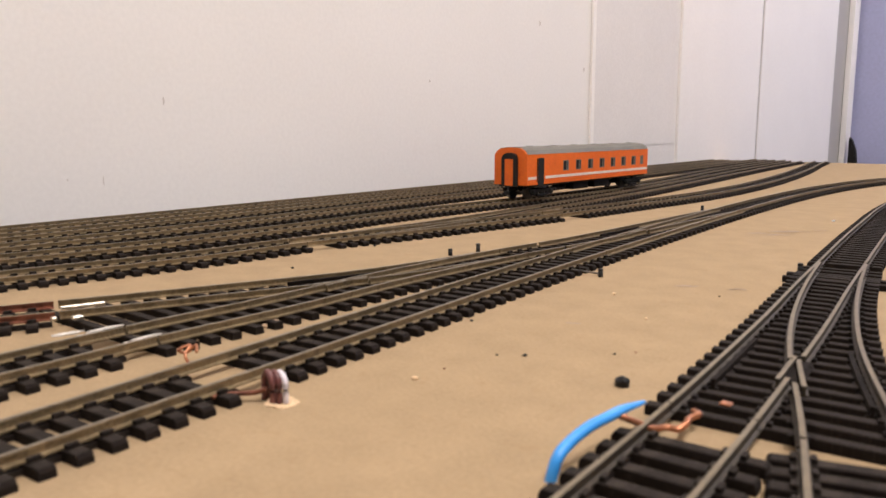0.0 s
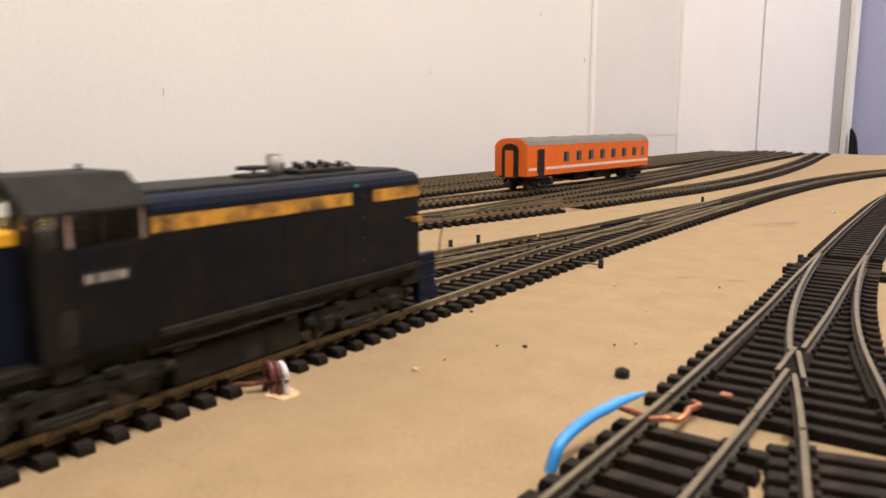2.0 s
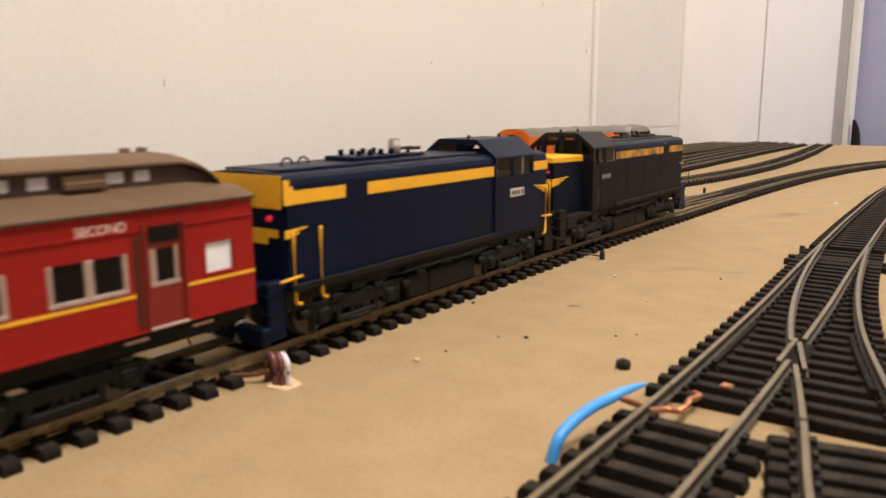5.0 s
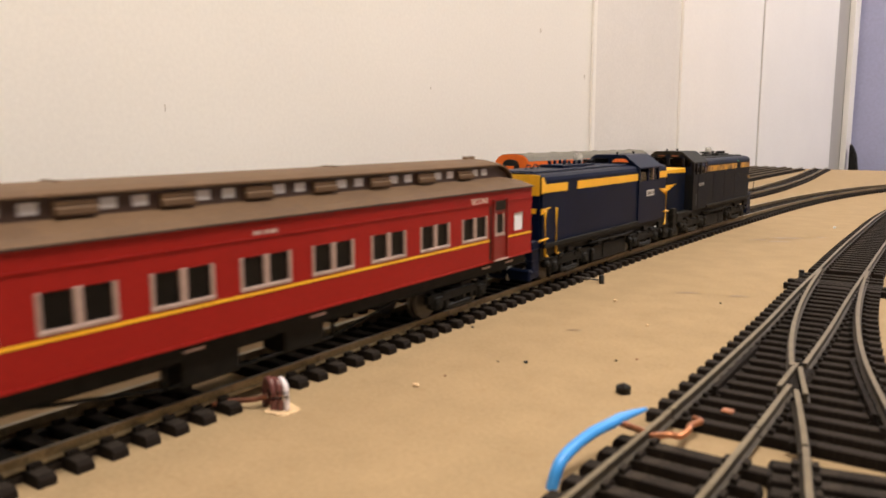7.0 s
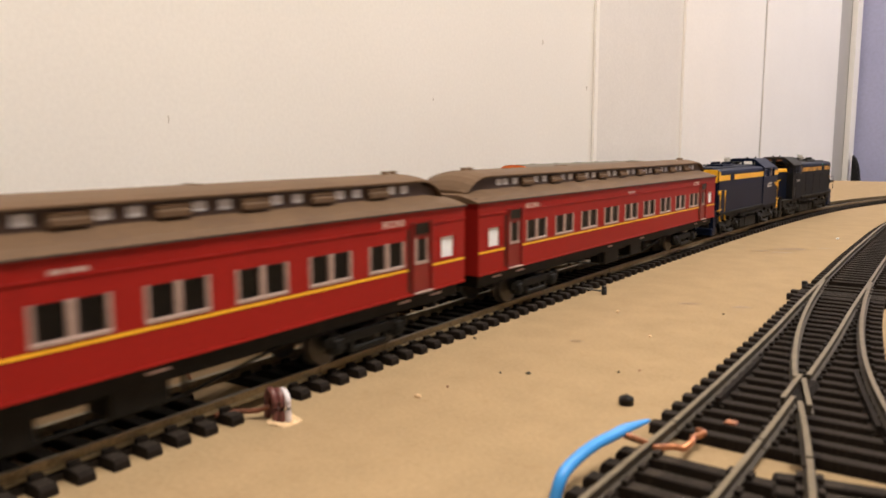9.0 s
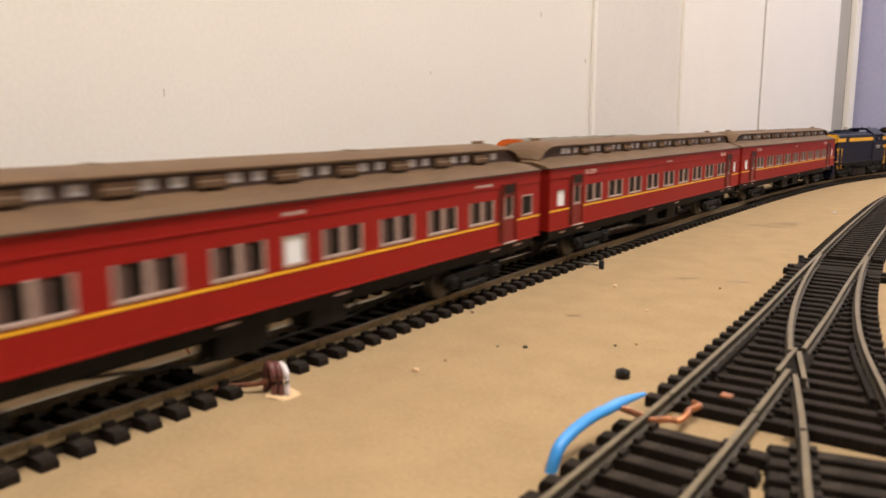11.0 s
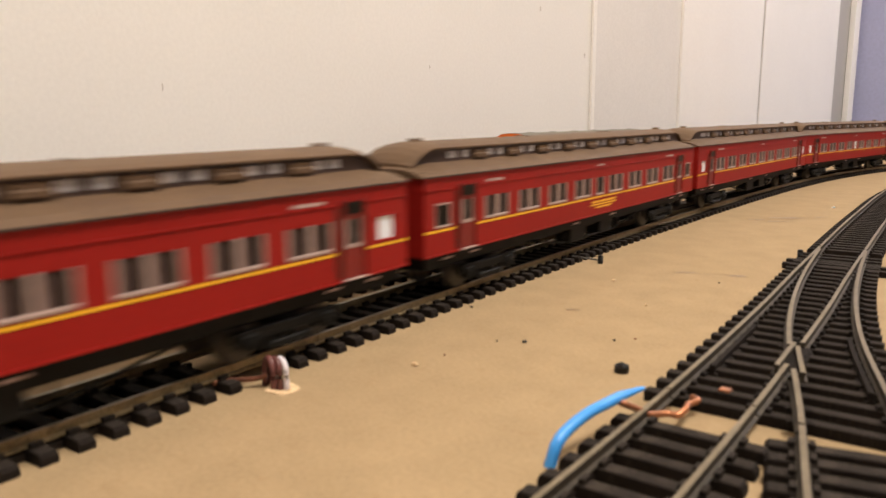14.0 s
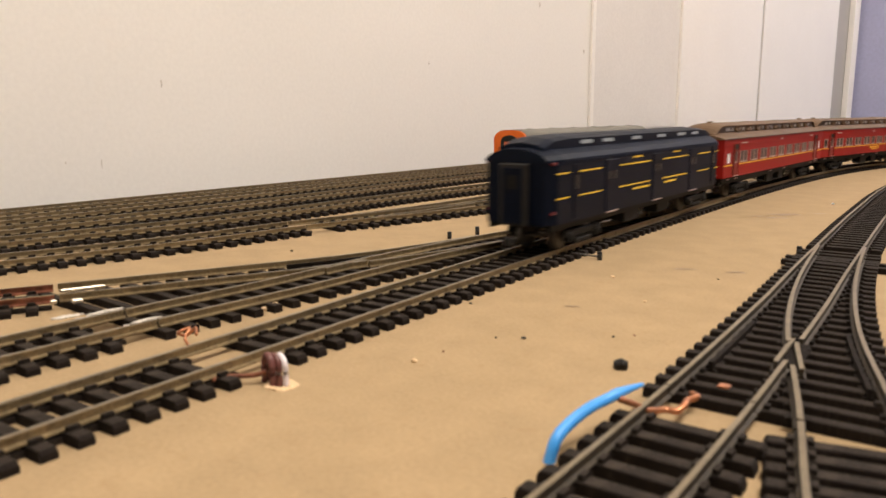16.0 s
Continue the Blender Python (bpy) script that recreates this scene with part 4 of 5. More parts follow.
    for e in (-1, 1):
        bm = mm_boxes((H, H + 0.25, min(e * 2, e * 12.6), max(e * 2, e * 12.6), 27.6, 29.6), (H, H + 0.25, min(e * 1, e * 9), max(e * 1, e * 9), 25.8, 27.6))
        ys = (W - 0.6, W - 0.35) if e > 0 else (-W + 0.35, -W + 0.6)
        for reach, z in ((7.5, 29.0), (4.8, 27.9)):
            mm_prism(bm, [(ys[0], z + 0.55), (ys[1], z + 0.55), (ys[1], z + 0.85), (ys[0], z + 0.85)], H - reach, H,
                     taper=[(ys[0], z - 0.5), (ys[1], z - 0.5), (ys[1], z + 0.5), (ys[0], z + 0.5)])
        part("painted_wing", bm, band_mat, hood_ob, "yellow painted wing")
    # nose: a low one is narrow and tapers forward
    nz, wf, wb = (36.2, 7.2, 10.4) if low_nose else (41.2, W - 0.6, W - 0.6)
    bm = bmesh.new()
    if low_nose:
        mm_prism(bm, [(-wf, 14.5), (wf, 14.5), (wf, nz), (-wf, nz)], -H, xa, taper=[(-wb, 14.5), (wb, 14.5), (wb, nz), (-wb, nz)])
    else:
        mm_prism(bm, hood_profile(wf, 14.5, nz, nz + 1.6), -H, xa)
    bmesh.ops.bevel(bm, geom=[e for e in bm.edges if all(abs(v.co.x + H * MM) < 1e-6 for v in e.verts)], offset=1.0 * MM, segments=2, affect="EDGES")
    nose_ob = part("nose", bm, NOSE_BLUE if worn else body_mat, root)
    if low_nose:
        bm = bmesh.new()
        mm_prism(bm, [(-wf - 0.1, nz), (wf + 0.1, nz), (wf + 0.1, 38.0), (wf - 0.6, 38.5), (-wf + 0.6, 38.5), (-wf - 0.1, 38.0)], -H - 0.15, xa - 0.05,
                 taper=[(-wb - 0.1, nz), (wb + 0.1, nz), (wb + 0.1, 38.3), (wb - 0.6, 38.8), (-wb + 0.6, 38.8), (-wb - 0.1, 38.3)])
        part("nose_top", bm, YELLOW, nose_ob, "bright yellow nose top")
        part("yellow_end", mm_boxes((-H - 0.12, -H + 0.2, -3.6, 3.6, 29.6, 36.2), bevel=0.1), YELLOW_WORN, nose_ob, "grimy yellow lamp panel on the nose")
    else:
        part("yellow_end", mm_boxes((-H - 0.15, -H + 0.1, -W + 1.5, W - 1.5, 35.2, 41.4), bevel=0.05), band_mat, nose_ob, "yellow nose end panel")
    for e in (-1, 1):
        if not low_nose:
            y = (W - 0.6, W - 0.42) if e > 0 else (-W + 0.42, -W + 0.6)
            part("yellow_band", mm_boxes((-H + 0.6, xa, *y, 35.6, 38.9)), band_mat, nose_ob, "yellow band round the nose")
        q = wf - 0.8
        bm = mm_boxes((-H - 0.25, -H, min(e * 1.5, e * q), max(e * 1.5, e * q), 27.6, 29.6), (-H - 0.25, -H, min(e, e * q * 0.7), max(e, e * q * 0.7), 25.6, 27.6))
        for reach, z in ((11.0, 29.0), (8.2, 27.9), (5.4, 26.8)):
            y0, y1 = wf, wf + (wb - wf) * reach / nose
            near, far = sorted((e * (y0 - 0.2), e * (y0 + 0.2))), sorted((e * (y1 - 0.2), e * (y1 + 0.2)))
            mm_prism(bm, [(near[0], z - 0.6), (near[1], z - 0.6), (near[1], z + 0.52), (near[0], z + 0.52)], -H - 0.2, -H + reach,
                     taper=[(far[0], z + 0.75), (far[1], z + 0.75), (far[1], z + 1.1), (far[0], z + 1.1)])
        part("painted_wing", bm, band_mat if not low_nose else YELLOW, nose_ob, "yellow painted wing")
        bm = bmesh.new()
        m = e * (5.3 if low_nose else 9.5)
        mm_rod(bm, (-H - 0.7, m, 32.4), (-H + 0.2, m, 32.4), 0.6, 14)
        part("marker_lamp", bm, RED_LENS, nose_ob, "small red marker lamp")
    for y in (-1.5, 1.5):
        bm = bmesh.new()
        mm_rod(bm, (-H - 1.0, y, 34.6), (-H, y, 34.6), 0.9, 12)
        part("headlamp", bm, LAMP_GLOW if lit else STEEL, nose_ob, "glowing warm headlamp" if lit else "unlit headlamp")
    # cab
    bm = bmesh.new()
    mm_box(bm, xa, xb, -W, W, 14.5, 34.8)
    cab_ob = part("cab", bm, body_mat, root)
    for y0, y1 in ((-W, -W + 1.0), (W - 1.0, W)):
        for x in (xa, xa + cab * 0.22, xa + cab * 0.52, xb - 1.2):
            part("post", mm_boxes((x, x + 1.2, y0, y1, 34.8, 41.4)), body_mat, cab_ob)
    roof = [(-W - 0.3, 41.2), (-W - 0.3, 41.8), (-8.6, 47.3), (-7.4, 47.9), (7.4, 47.9), (8.6, 47.3), (W + 0.3, 41.8), (W + 0.3, 41.2), (8.0, 46.3), (-8.0, 46.3)]
    bm = bmesh.new()
    mm_prism(bm, flipped(roof), xa - (0.4 if worn else 2.0), xb + 0.3)
    bmesh.ops.recalc_face_normals(bm, faces=bm.faces)
    part("cab_roof", bm, roof_mat, cab_ob)
    def edge(z):  # half width of the gable at the height z
        return W - 0.5 - max(0.0, z - 41.4) * (W - 8.6) / 5.2

    for x0, x1, sill, out in ((xa + 0.05, xa + 0.85, 38.9 if low_nose else 43.2, -1), (xb - 0.85, xb - 0.05, 43.6, 1)):
        top = 44.3 if sill < 40 else 46.0
        bm = bmesh.new()
        base = [(-edge(0), 34.8), (edge(0), 34.8)] + ([(edge(0), 41.4)] if sill > 41.4 else []) + [(edge(sill), sill), (-edge(sill), sill)] + ([(-edge(0), 41.4)] if sill > 41.4 else [])
        mm_prism(bm, base, x0, x1)
        mm_prism(bm, [(-edge(top), top), (edge(top), top), (edge(46.5), 46.5), (-edge(46.5), 46.5)], x0, x1)
        mm_prism(bm, [(-0.8, sill), (0.8, sill), (0.8, top), (-0.8, top)], x0, x1)
        for e in (-1, 1):
            rim = [(e * edge(sill), sill)] + ([(e * edge(0), 41.4)] if sill < 41.4 else []) + [(e * edge(top), top), (e * (edge(top) - 1.1), top)] + \
                  ([(e * (edge(0) - 1.3), 41.1)] if sill < 41.4 else []) + [(e * (edge(sill) - 1.5), sill)]
            mm_prism(bm, rim, x0, x1)
            if sill < 41.4:
                mm_prism(bm, [(e * 8.4, sill), (e * 9.6, sill), (e * 9.6, top - 0.4), (e * 8.4, top)], x0, x1)
        bmesh.ops.recalc_face_normals(bm, faces=bm.faces)
        gable = part("cab_gable", bm, NOSE_BLUE if worn else body_mat, cab_ob)
        xm = (x0 + x1) / 2
        for e in (-1, 1):
            bm = bmesh.new()
            mm_prism(bm, [(e * 0.8, sill), (e * (edge(sill) - 1.5), sill), (e * (edge(top) - 1.1), top), (e * 0.8, top)], xm - 0.1, xm + 0.1)
            bmesh.ops.recalc_face_normals(bm, faces=bm.faces)
            part("end_window", bm, CAB_GLASS, gable, "clear cab window")
            if sill < 40:
                xo = (x0 - 0.35, x0) if out < 0 else (x1, x1 + 0.35)
                box_ = part("number_box", mm_boxes((*xo, min(e * 1.4, e * 6.8), max(e * 1.4, e * 6.8), 44.5, 46.3), bevel=0.15), BLACK, gable, "dark number box, its figures plain bars")
                part("plate_bar", mm_boxes((xo[0] - 0.06, xo[0], min(e * 2.2, e * 5.8), max(e * 2.2, e * 5.8), 45.0, 45.8)), COPPER_OLD, box_)
    for e in (-1, 1):
        y = (W - 0.7, W - 0.5) if e > 0 else (-W + 0.5, -W + 0.7)
        part("side_window", mm_boxes((xa + 1.2, xa + cab * 0.22, *y, 34.8, 41.3)), CAB_GLASS, cab_ob)
        part("side_window", mm_boxes((xa + cab * 0.22 + 1.2, xa + cab * 0.52, *y, 34.8, 41.3)), CAB_GLASS, cab_ob)
        part("side_window", mm_boxes((xa + cab * 0.52 + 1.2, xb - 1.2, *y, 34.8, 41.3)), CAB_GLASS, cab_ob)
        yy = (W, W + 0.25) if e > 0 else (-W - 0.25, -W)
        c = xa + cab * (0.56 if worn else 0.45)
        plate = part("number_plate", mm_boxes((c - 5.0, c + 5.0, *yy, 27.4, 30.3), bevel=0.1), BLACK if worn else PANEL_WHITE, cab_ob, "number plate, its figures plain bars")
        y2 = (W + 0.25, W + 0.33) if e > 0 else (-W - 0.33, -W - 0.25)
        for p, q in ((-4.2, -2.6), (-1.4, -0.2), (0.4, 1.8), (2.4, 4.2)):
            part("plate_bar", mm_boxes((c + p, c + q, *y2, 28.0, 29.7)), DULL_PIPE if worn else STEEL, plate)
        if worn:
            # flat black plate on the cab side paints the shade of a step recess
            part("door_recess_shade", mm_boxes((c - 9.5, c - 6.0, *((W, W + 0.12) if e > 0 else (-W - 0.12, -W)), 17.0, 23.5), bevel=0.05), BLACK, cab_ob, "black plate standing in for a shaded cab step recess")
            part("cab_door", mm_boxes((c - 5.6, c + 5.6, *((W, W + 0.2) if e > 0 else (-W - 0.2, -W)), 15.0, 34.6), bevel=0.1), body_mat, cab_ob, "grimy cab side door")
        for x in (xa + cab * 0.22 + 0.4, xb - 2.0):
            part("window_blind", mm_boxes((x, x + 1.8, *((W - 0.5, W - 0.38) if e > 0 else (-W + 0.38, -W + 0.5)), 35.0, 41.2)), FRAME_PINK, cab_ob)
    part("cab_floor", mm_boxes((xa + 1, xb - 1, -W + 1.2, W - 1.2, 34.0, 35.2)), BLACK, cab_ob)
    # roof gear
    sx = H - (44 if worn else 62)
    bm = bmesh.new()
    mm_rod(bm, (sx, 0, 43.4), (sx, 0, 48.7), 2.0, 16)
    mm_rod(bm, (sx, 0, 48.9), (sx, 0, 49.2), 1.7, 16)
    part("exhaust_pipe", bm, DULL_PIPE, root, "dull grey exhaust pipe")
    bm = mm_boxes((sx - 12, sx - 2.5, -3, 3, 43.6, 44.6), (sx + 3.5, sx + 26, -5.5, 5.5, 43.6, 45.0), bevel=0.3)
    for k in range(4):
        mm_rod(bm, (sx + 6 + k * 5, 3.5, 44.9), (sx + 6 + k * 5, 3.5, 46.6), 0.8, 8)
        mm_rod(bm, (sx + 6 + k * 5, -3.5, 44.9), (sx + 6 + k * 5, -3.5, 46.6), 0.8, 8)
    part("roof_hatch", bm, roof_mat, root)
    bm = mm_boxes((sx - 10, sx - 3.5, -0.5, 0.5, 45.6, 46.5), bevel=0.2)
    for y in (-1.6, 1.6):
        mm_rod(bm, (sx - 11, y, 46.0), (sx - 4, y, 46.0), 0.55, 8)
    mm_rod(bm, (sx - 7, 0, 44.4), (sx - 7, 0, 46), 0.6, 8)
    part("horn", bm, BLACK, root)
    for x in (H - 22, H - 16):
        bm = bmesh.new()
        tube(bm, [Vector((x + 2.2 * math.cos(a), 0, 43.4 + 2.2 * math.sin(a))) * MM for a in np.linspace(0, math.pi, 9)], 0.3 * MM, 6)
        part("lifting_eye", bm, roof_mat, root)
    for x in (xa + 3, xb - 4, -H + 4):
        bm = bmesh.new()
        zz = 47.6 if x >= xa else (38.4 if low_nose else 42.6)
        mm_rod(bm, (x, 2, zz), (x, 2, zz + 1.6), 0.6, 8)
        part("aerial", bm, BLACK, root)
    # frame, steps, tank, bogies
    part("frame", mm_boxes((-H, H, -13.2, 13.2, 10.4, 14.6), bevel=0.3), UNDER, root)
    for e in (-1, 1):
        y = (13.2, 14.6) if e > 0 else (-14.6, -13.2)
        # valance with deep notches over the bogies
        bm = mm_boxes((-H, H, *y, 12.6, 14.5), (-H, -H + 9, *y, 9.4, 12.6), (H - 9, H, *y, 9.4, 12.6), (-25, 22, *y, 10.6, 12.6), (-H + 24, -H + 30, *y, 10.2, 12.6), (H - 30, H - 24, *y, 10.2, 12.6), bevel=0.15)
        part("valance", bm, gear, root)
        for x0, x1, z in ((-20, -14, 10.0), (-4, 3, 10.2), (12, 16, 9.6)):
            part("frame_panel", mm_boxes((x0, x1, *((14.6, 15.0) if e > 0 else (-15.0, -14.6)), z, 12.4), bevel=0.15), gear, root)
        bm = bmesh.new()
        tube(bm, [Vector(p) * MM for p in ((-24, e * 14.9, 11.6), (-8, e * 15.1, 11.2), (8, e * 15.1, 11.5), (26, e * 14.9, 11.2))], 0.35 * MM, 6)
        part("air_pipe", bm, gear, root)
    part("fuel_tank", mm_boxes((-19, 19, -13.6, 13.6, 1.8, 9.6), bevel=0.8), gear, root)
    for e in (-1, 1):
        part("tank_strap", mm_boxes((7.0, 8.0, *((13.6, 13.9) if e > 0 else (-13.9, -13.6)), 2.2, 9.4)), UNDER, root)
    bm = bmesh.new()
    for e in (-1, 1):
        mm_rod(bm, (21.5, e * 10.5, 6.2), (33, e * 10.5, 6.2), 2.2, 12)
    part("air_reservoir", bm, gear, root)
    for d in (-1, 1):
        bogie(root, d * (H - 27), 28.0, 13.2, 5.6, 2, True, gear)
        x = d * H
        dp = 8.5 if worn and d > 0 else 5.5
        bm = mm_boxes((min(x, x + d * dp), max(x, x + d * dp), -13.5, 13.5, 11.5, 16.5), bevel=0.5)
        pilot = part("pilot", bm, PILOT_BLUE if d > 0 else UNDER, root, "dark pilot plate with steps")
        for y0 in (-14.2, 11.4):
            part("step_side", mm_boxes((min(x, x + d * dp), max(x, x + d * dp), y0, y0 + 2.8, 3.0, 17.5), bevel=0.3), PILOT_BLUE if d > 0 else gear, pilot)
            for z in (5.2, 9.6, 14.0):
                part("step_tread", mm_boxes((min(x + d, x + d * (dp + 0.6)), max(x + d, x + d * (dp + 0.6)), y0 - 0.4, y0 + 3.2, z, z + 0.5)), PILOT_BLUE if d > 0 else gear, pilot)
        part("snow_plough", mm_boxes((min(x + d * (dp - 0.9), x + d * (dp + 2.0)), max(x + d * (dp - 0.9), x + d * (dp + 2.0)), -14.2, 14.2, 2.2, 6.8), bevel=0.6), PILOT_BLUE if d > 0 else UNDER, pilot)
        coupler(root, x + d * 3, d)
        for e in (-1, 1):
            y = e * 15.5
            if worn and d > 0:
                bm = bmesh.new()
                tube(bm, [Vector(p) * MM for p in ((x + d * 1, y, 29), (x + d * 10.5, y, 28.2), (x + d * 10.8, y, 26.5), (x + d * 8.5, y, 17))], 0.22 * MM, 6)
                part("handrail", bm, UNDER, root, "thin dark wire handrail")
                continue
            bm = bmesh.new()
            y = e * (9.0 if worn else 15.5)
            for xx, zz in ((x + d * (5.5 if worn else -2.2), 28.6), (x - d * 11.6, 29.0))[:2 if d > 0 else 1]:
                tube(bm, [Vector(p) * MM for p in ((xx - d * 0.6, y - e * 0.8, zz), (xx - d * 0.2, y, zz), (xx, y, zz - 0.7), (xx, y, 12.0), (xx - d * 0.5, y, 11.2), (xx - d * 2.0, y, 10.9))], 0.46 * MM, 8)
            if not worn:
                tube(bm, [Vector(p) * MM for p in ((x + d * 2.6, y, 17.4), (x - d * 4.8, y - e * 0.2, 17.8))], 0.4 * MM, 6)
            part("handrail", bm, YELLOW, root, "yellow grab rails by the steps")
            if d < 0 or not worn:
                bm = bmesh.new()
                tube(bm, [Vector(p) * MM for p in ((x + d * 4, e * 4, 8), (x + d * 7, e * 4.5, 6), (x + d * 7.5, e * 4.5, 3), (x + d * 6, e * 4, 2))], 0.7 * MM, 8)
                part("brake_hose", bm, PANEL_WHITE, root, "pale brake hose")
    return root


# --- navy baggage van with yellow lines ---
def baggage_van(label):
    root = tagged(new("baggage_van"), label, "train carriage")
    L, W = 222.0, 16.0
    H = L / 2
    bm = bmesh.new()
    prof = [(-W, 12.5), (W, 12.5), (W, 36.5), (W - 0.4, 38.2), (-W + 0.4, 38.2), (-W, 36.5)]
    tap = [(y * 0.82, z) for y, z in prof]
    mm_prism(bm, prof, -H + 6, H - 6)
    mm_prism(bm, tap, -H, -H + 6, taper=prof)
    mm_prism(bm, prof, H - 6, H, taper=tap)
    bmesh.ops.recalc_face_normals(bm, faces=bm.faces)
    body = part("body", bm, VAN_BLUE, root)
    low = [(-16.6, 37.6), (-16.4, 38.6), (-14.5, 40.4), (-11, 42.2), (-5, 43.6), (5, 43.6), (11, 42.2), (14.5, 40.4), (16.4, 38.6), (16.6, 37.6)]
    end = [(-14.2, 37.5), (-14.0, 38.4), (-12.3, 39.9), (-9.4, 41.4), (-4, 42.7), (4, 42.7), (9.4, 41.4), (12.3, 39.9), (14.0, 38.4), (14.2, 37.5)]
    bm = bmesh.new()
    mm_prism(bm, flipped(low), -H + 10, H - 10)
    mm_prism(bm, flipped(end), -H - 0.4, -H + 10, taper=flipped(low))
    mm_prism(bm, flipped(low), H - 10, H + 0.4, taper=flipped(end))
    bmesh.ops.recalc_face_normals(bm, faces=bm.faces)
    part("lower_roof", bm, VAN_ROOF, root)
    bm = bmesh.new()
    up = [(-10.4, 42.0), (-10.4, 46.2), (-7, 47.3), (0, 47.9), (7, 47.3), (10.4, 46.2), (10.4, 42.0)]
    dn = [(-10, 41.0), (-10, 43.0), (-6.8, 44.3), (0, 45.2), (6.8, 44.3), (10, 43.0), (10, 41.0)]
    mm_prism(bm, flipped(up), -H + 26, H - 26)
    bow = [(y, z - (0.8 if z > 43 else 0)) for y, z in up]
    bmesh.ops.recalc_face_normals(bm, faces=bm.faces)
    roof = part("clerestory", bm, VAN_ROOF, root)
    for d in (-1, 1):
        bm = bmesh.new()
        for (oa, pa), (ob_, pb) in (((26, up), (13, bow)), ((13, bow), (4, dn))):
            if d > 0:
                mm_prism(bm, flipped(pa), H - oa, H - ob_, taper=flipped(pb))
            else:
                mm_prism(bm, flipped(pb), -H + ob_, -H + oa, taper=flipped(pa))
        bmesh.ops.recalc_face_normals(bm, faces=bm.faces)
        part("roof_end", bm, VAN_ROOF, root)
    for e in (-1, 1):
        for x in (-68.5, -46.0, -12.0, 22.5, 54.0, 77.0):
            part("roof_pane", mm_boxes((x - 5.8, x + 5.8, *((10.35, 10.6) if e > 0 else (-10.6, -10.35)), 43.8, 45.3)), VAN_GLASS, roof, "small blue-grey clerestory pane")
        y = (W, W + 0.15) if e > 0 else (-W - 0.15, -W)
        for a, b in ((-H + 4.5, -H + 15.5), (-H + 25, -H + 47), (-H + 66.5, -H + 104.5), (-H + 122.5, -H + 160.5), (-H + 180, -H + 200), (-H + 210, -H + 218)):
            for z in (23.0, 33.0):
                part("yellow_line", mm_boxes((a, b, *y, z - 0.3, z + 0.3)), LEMON, body, "yellow lining")
        for a, b, z in ((-H + 83, -H + 104, 20.8), (-H + 125, -H + 143, 20.8), (-H + 82, -H + 93, 36.0), (-H + 137, -H + 147, 36.0)):
            part("lettering", mm_boxes((a, b, *y, z - 0.45, z + 0.45)), LEMON, body, "dull yellow bar of illegible lettering")
        for c, w in ((-H + 22, 2.2), (-H + 58.3, 6.8), (-H + 114.8, 6.8), (-H + 171, 6.8), (-H + 207.5, 2.4)):
            yy = (W - 0.1, W + 0.4) if e > 0 else (-W - 0.4, -W + 0.1)
            door = part("door", mm_boxes((c - w, c + w, *yy, 13.4, 36.4), bevel=0.25), VAN_BLUE, root)
            y3 = (W + 0.4, W + 0.5) if e > 0 else (-W - 0.5, -W - 0.4)
            if w > 5:
                part("door_pane", mm_boxes((c - w + 2.6, c - 1.6, *y3, 27.5, 31.0)), VAN_PANE, door)
                part("door_pane", mm_boxes((c + 1.6, c + w - 2.6, *y3, 27.5, 31.0)), VAN_PANE, door)
                part("door_step", mm_boxes((c - w + 1, c + w - 1, *((W, W + 1.0) if e > 0 else (-W - 1.0, -W)), 12.6, 13.0)), FRAME_PINK, door, "pale step edge")
            else:
                part("door_pane", mm_boxes((c - w + 0.9, c + w - 0.9, *y3, 26.0, 31.5)), VAN_PANE, door)
        for d in (-1, 1):
            for z in (37.0, 17.4):
                bm = bmesh.new()
                mm_rod(bm, (d * (H - 5), e * 15.2, z), (d * (H - 2.6), e * 15.0, z), 0.6, 10)
                part("tail_lamp", bm, RED_DULL, root, "small red tail lamp")
    for d in (-1, 1):
        x = d * H
        g = part("gangway", mm_boxes((min(x, x + d * 2.6), max(x, x + d * 2.6), -6.4, 6.4, 12, 37.2), bevel=0.6), BLACK, root, "black gangway frame")
        part("gangway_door", mm_boxes((min(x + d * 2.6, x + d * 2.9), max(x + d * 2.6, x + d * 2.9), -4.4, 4.4, 13, 35.4), bevel=0.1), VAN_BLUE, g)
        part("gangway_pane", mm_boxes((min(x + d * 2.9, x + d * 3.0), max(x + d * 2.9, x + d * 3.0), -2.4, 2.4, 27, 32.5)), WINDOW, g)
        bogie(root, d * 76, 26.0)
        coupler(root, x, d)
    part("underframe", mm_boxes((-H + 3, H - 3, -14.4, -13.2, 9.8, 12.6), (-H + 3, H - 3, 13.2, 14.4, 9.8, 12.6), (-H + 3, H - 3, -13.2, 13.2, 11.4, 12.5)), UNDER, root)
    for x0, x1, y0, y1, z0 in ((-22, 6, 5, 13, 4.0), (14, 32, -13, -5, 4.6), (-30, -10, -13, -6, 4.4)):
        part("equipment_box", mm_boxes((x0, x1, y0, y1, z0, 11.6), bevel=0.5), UNDER, root)
    return root


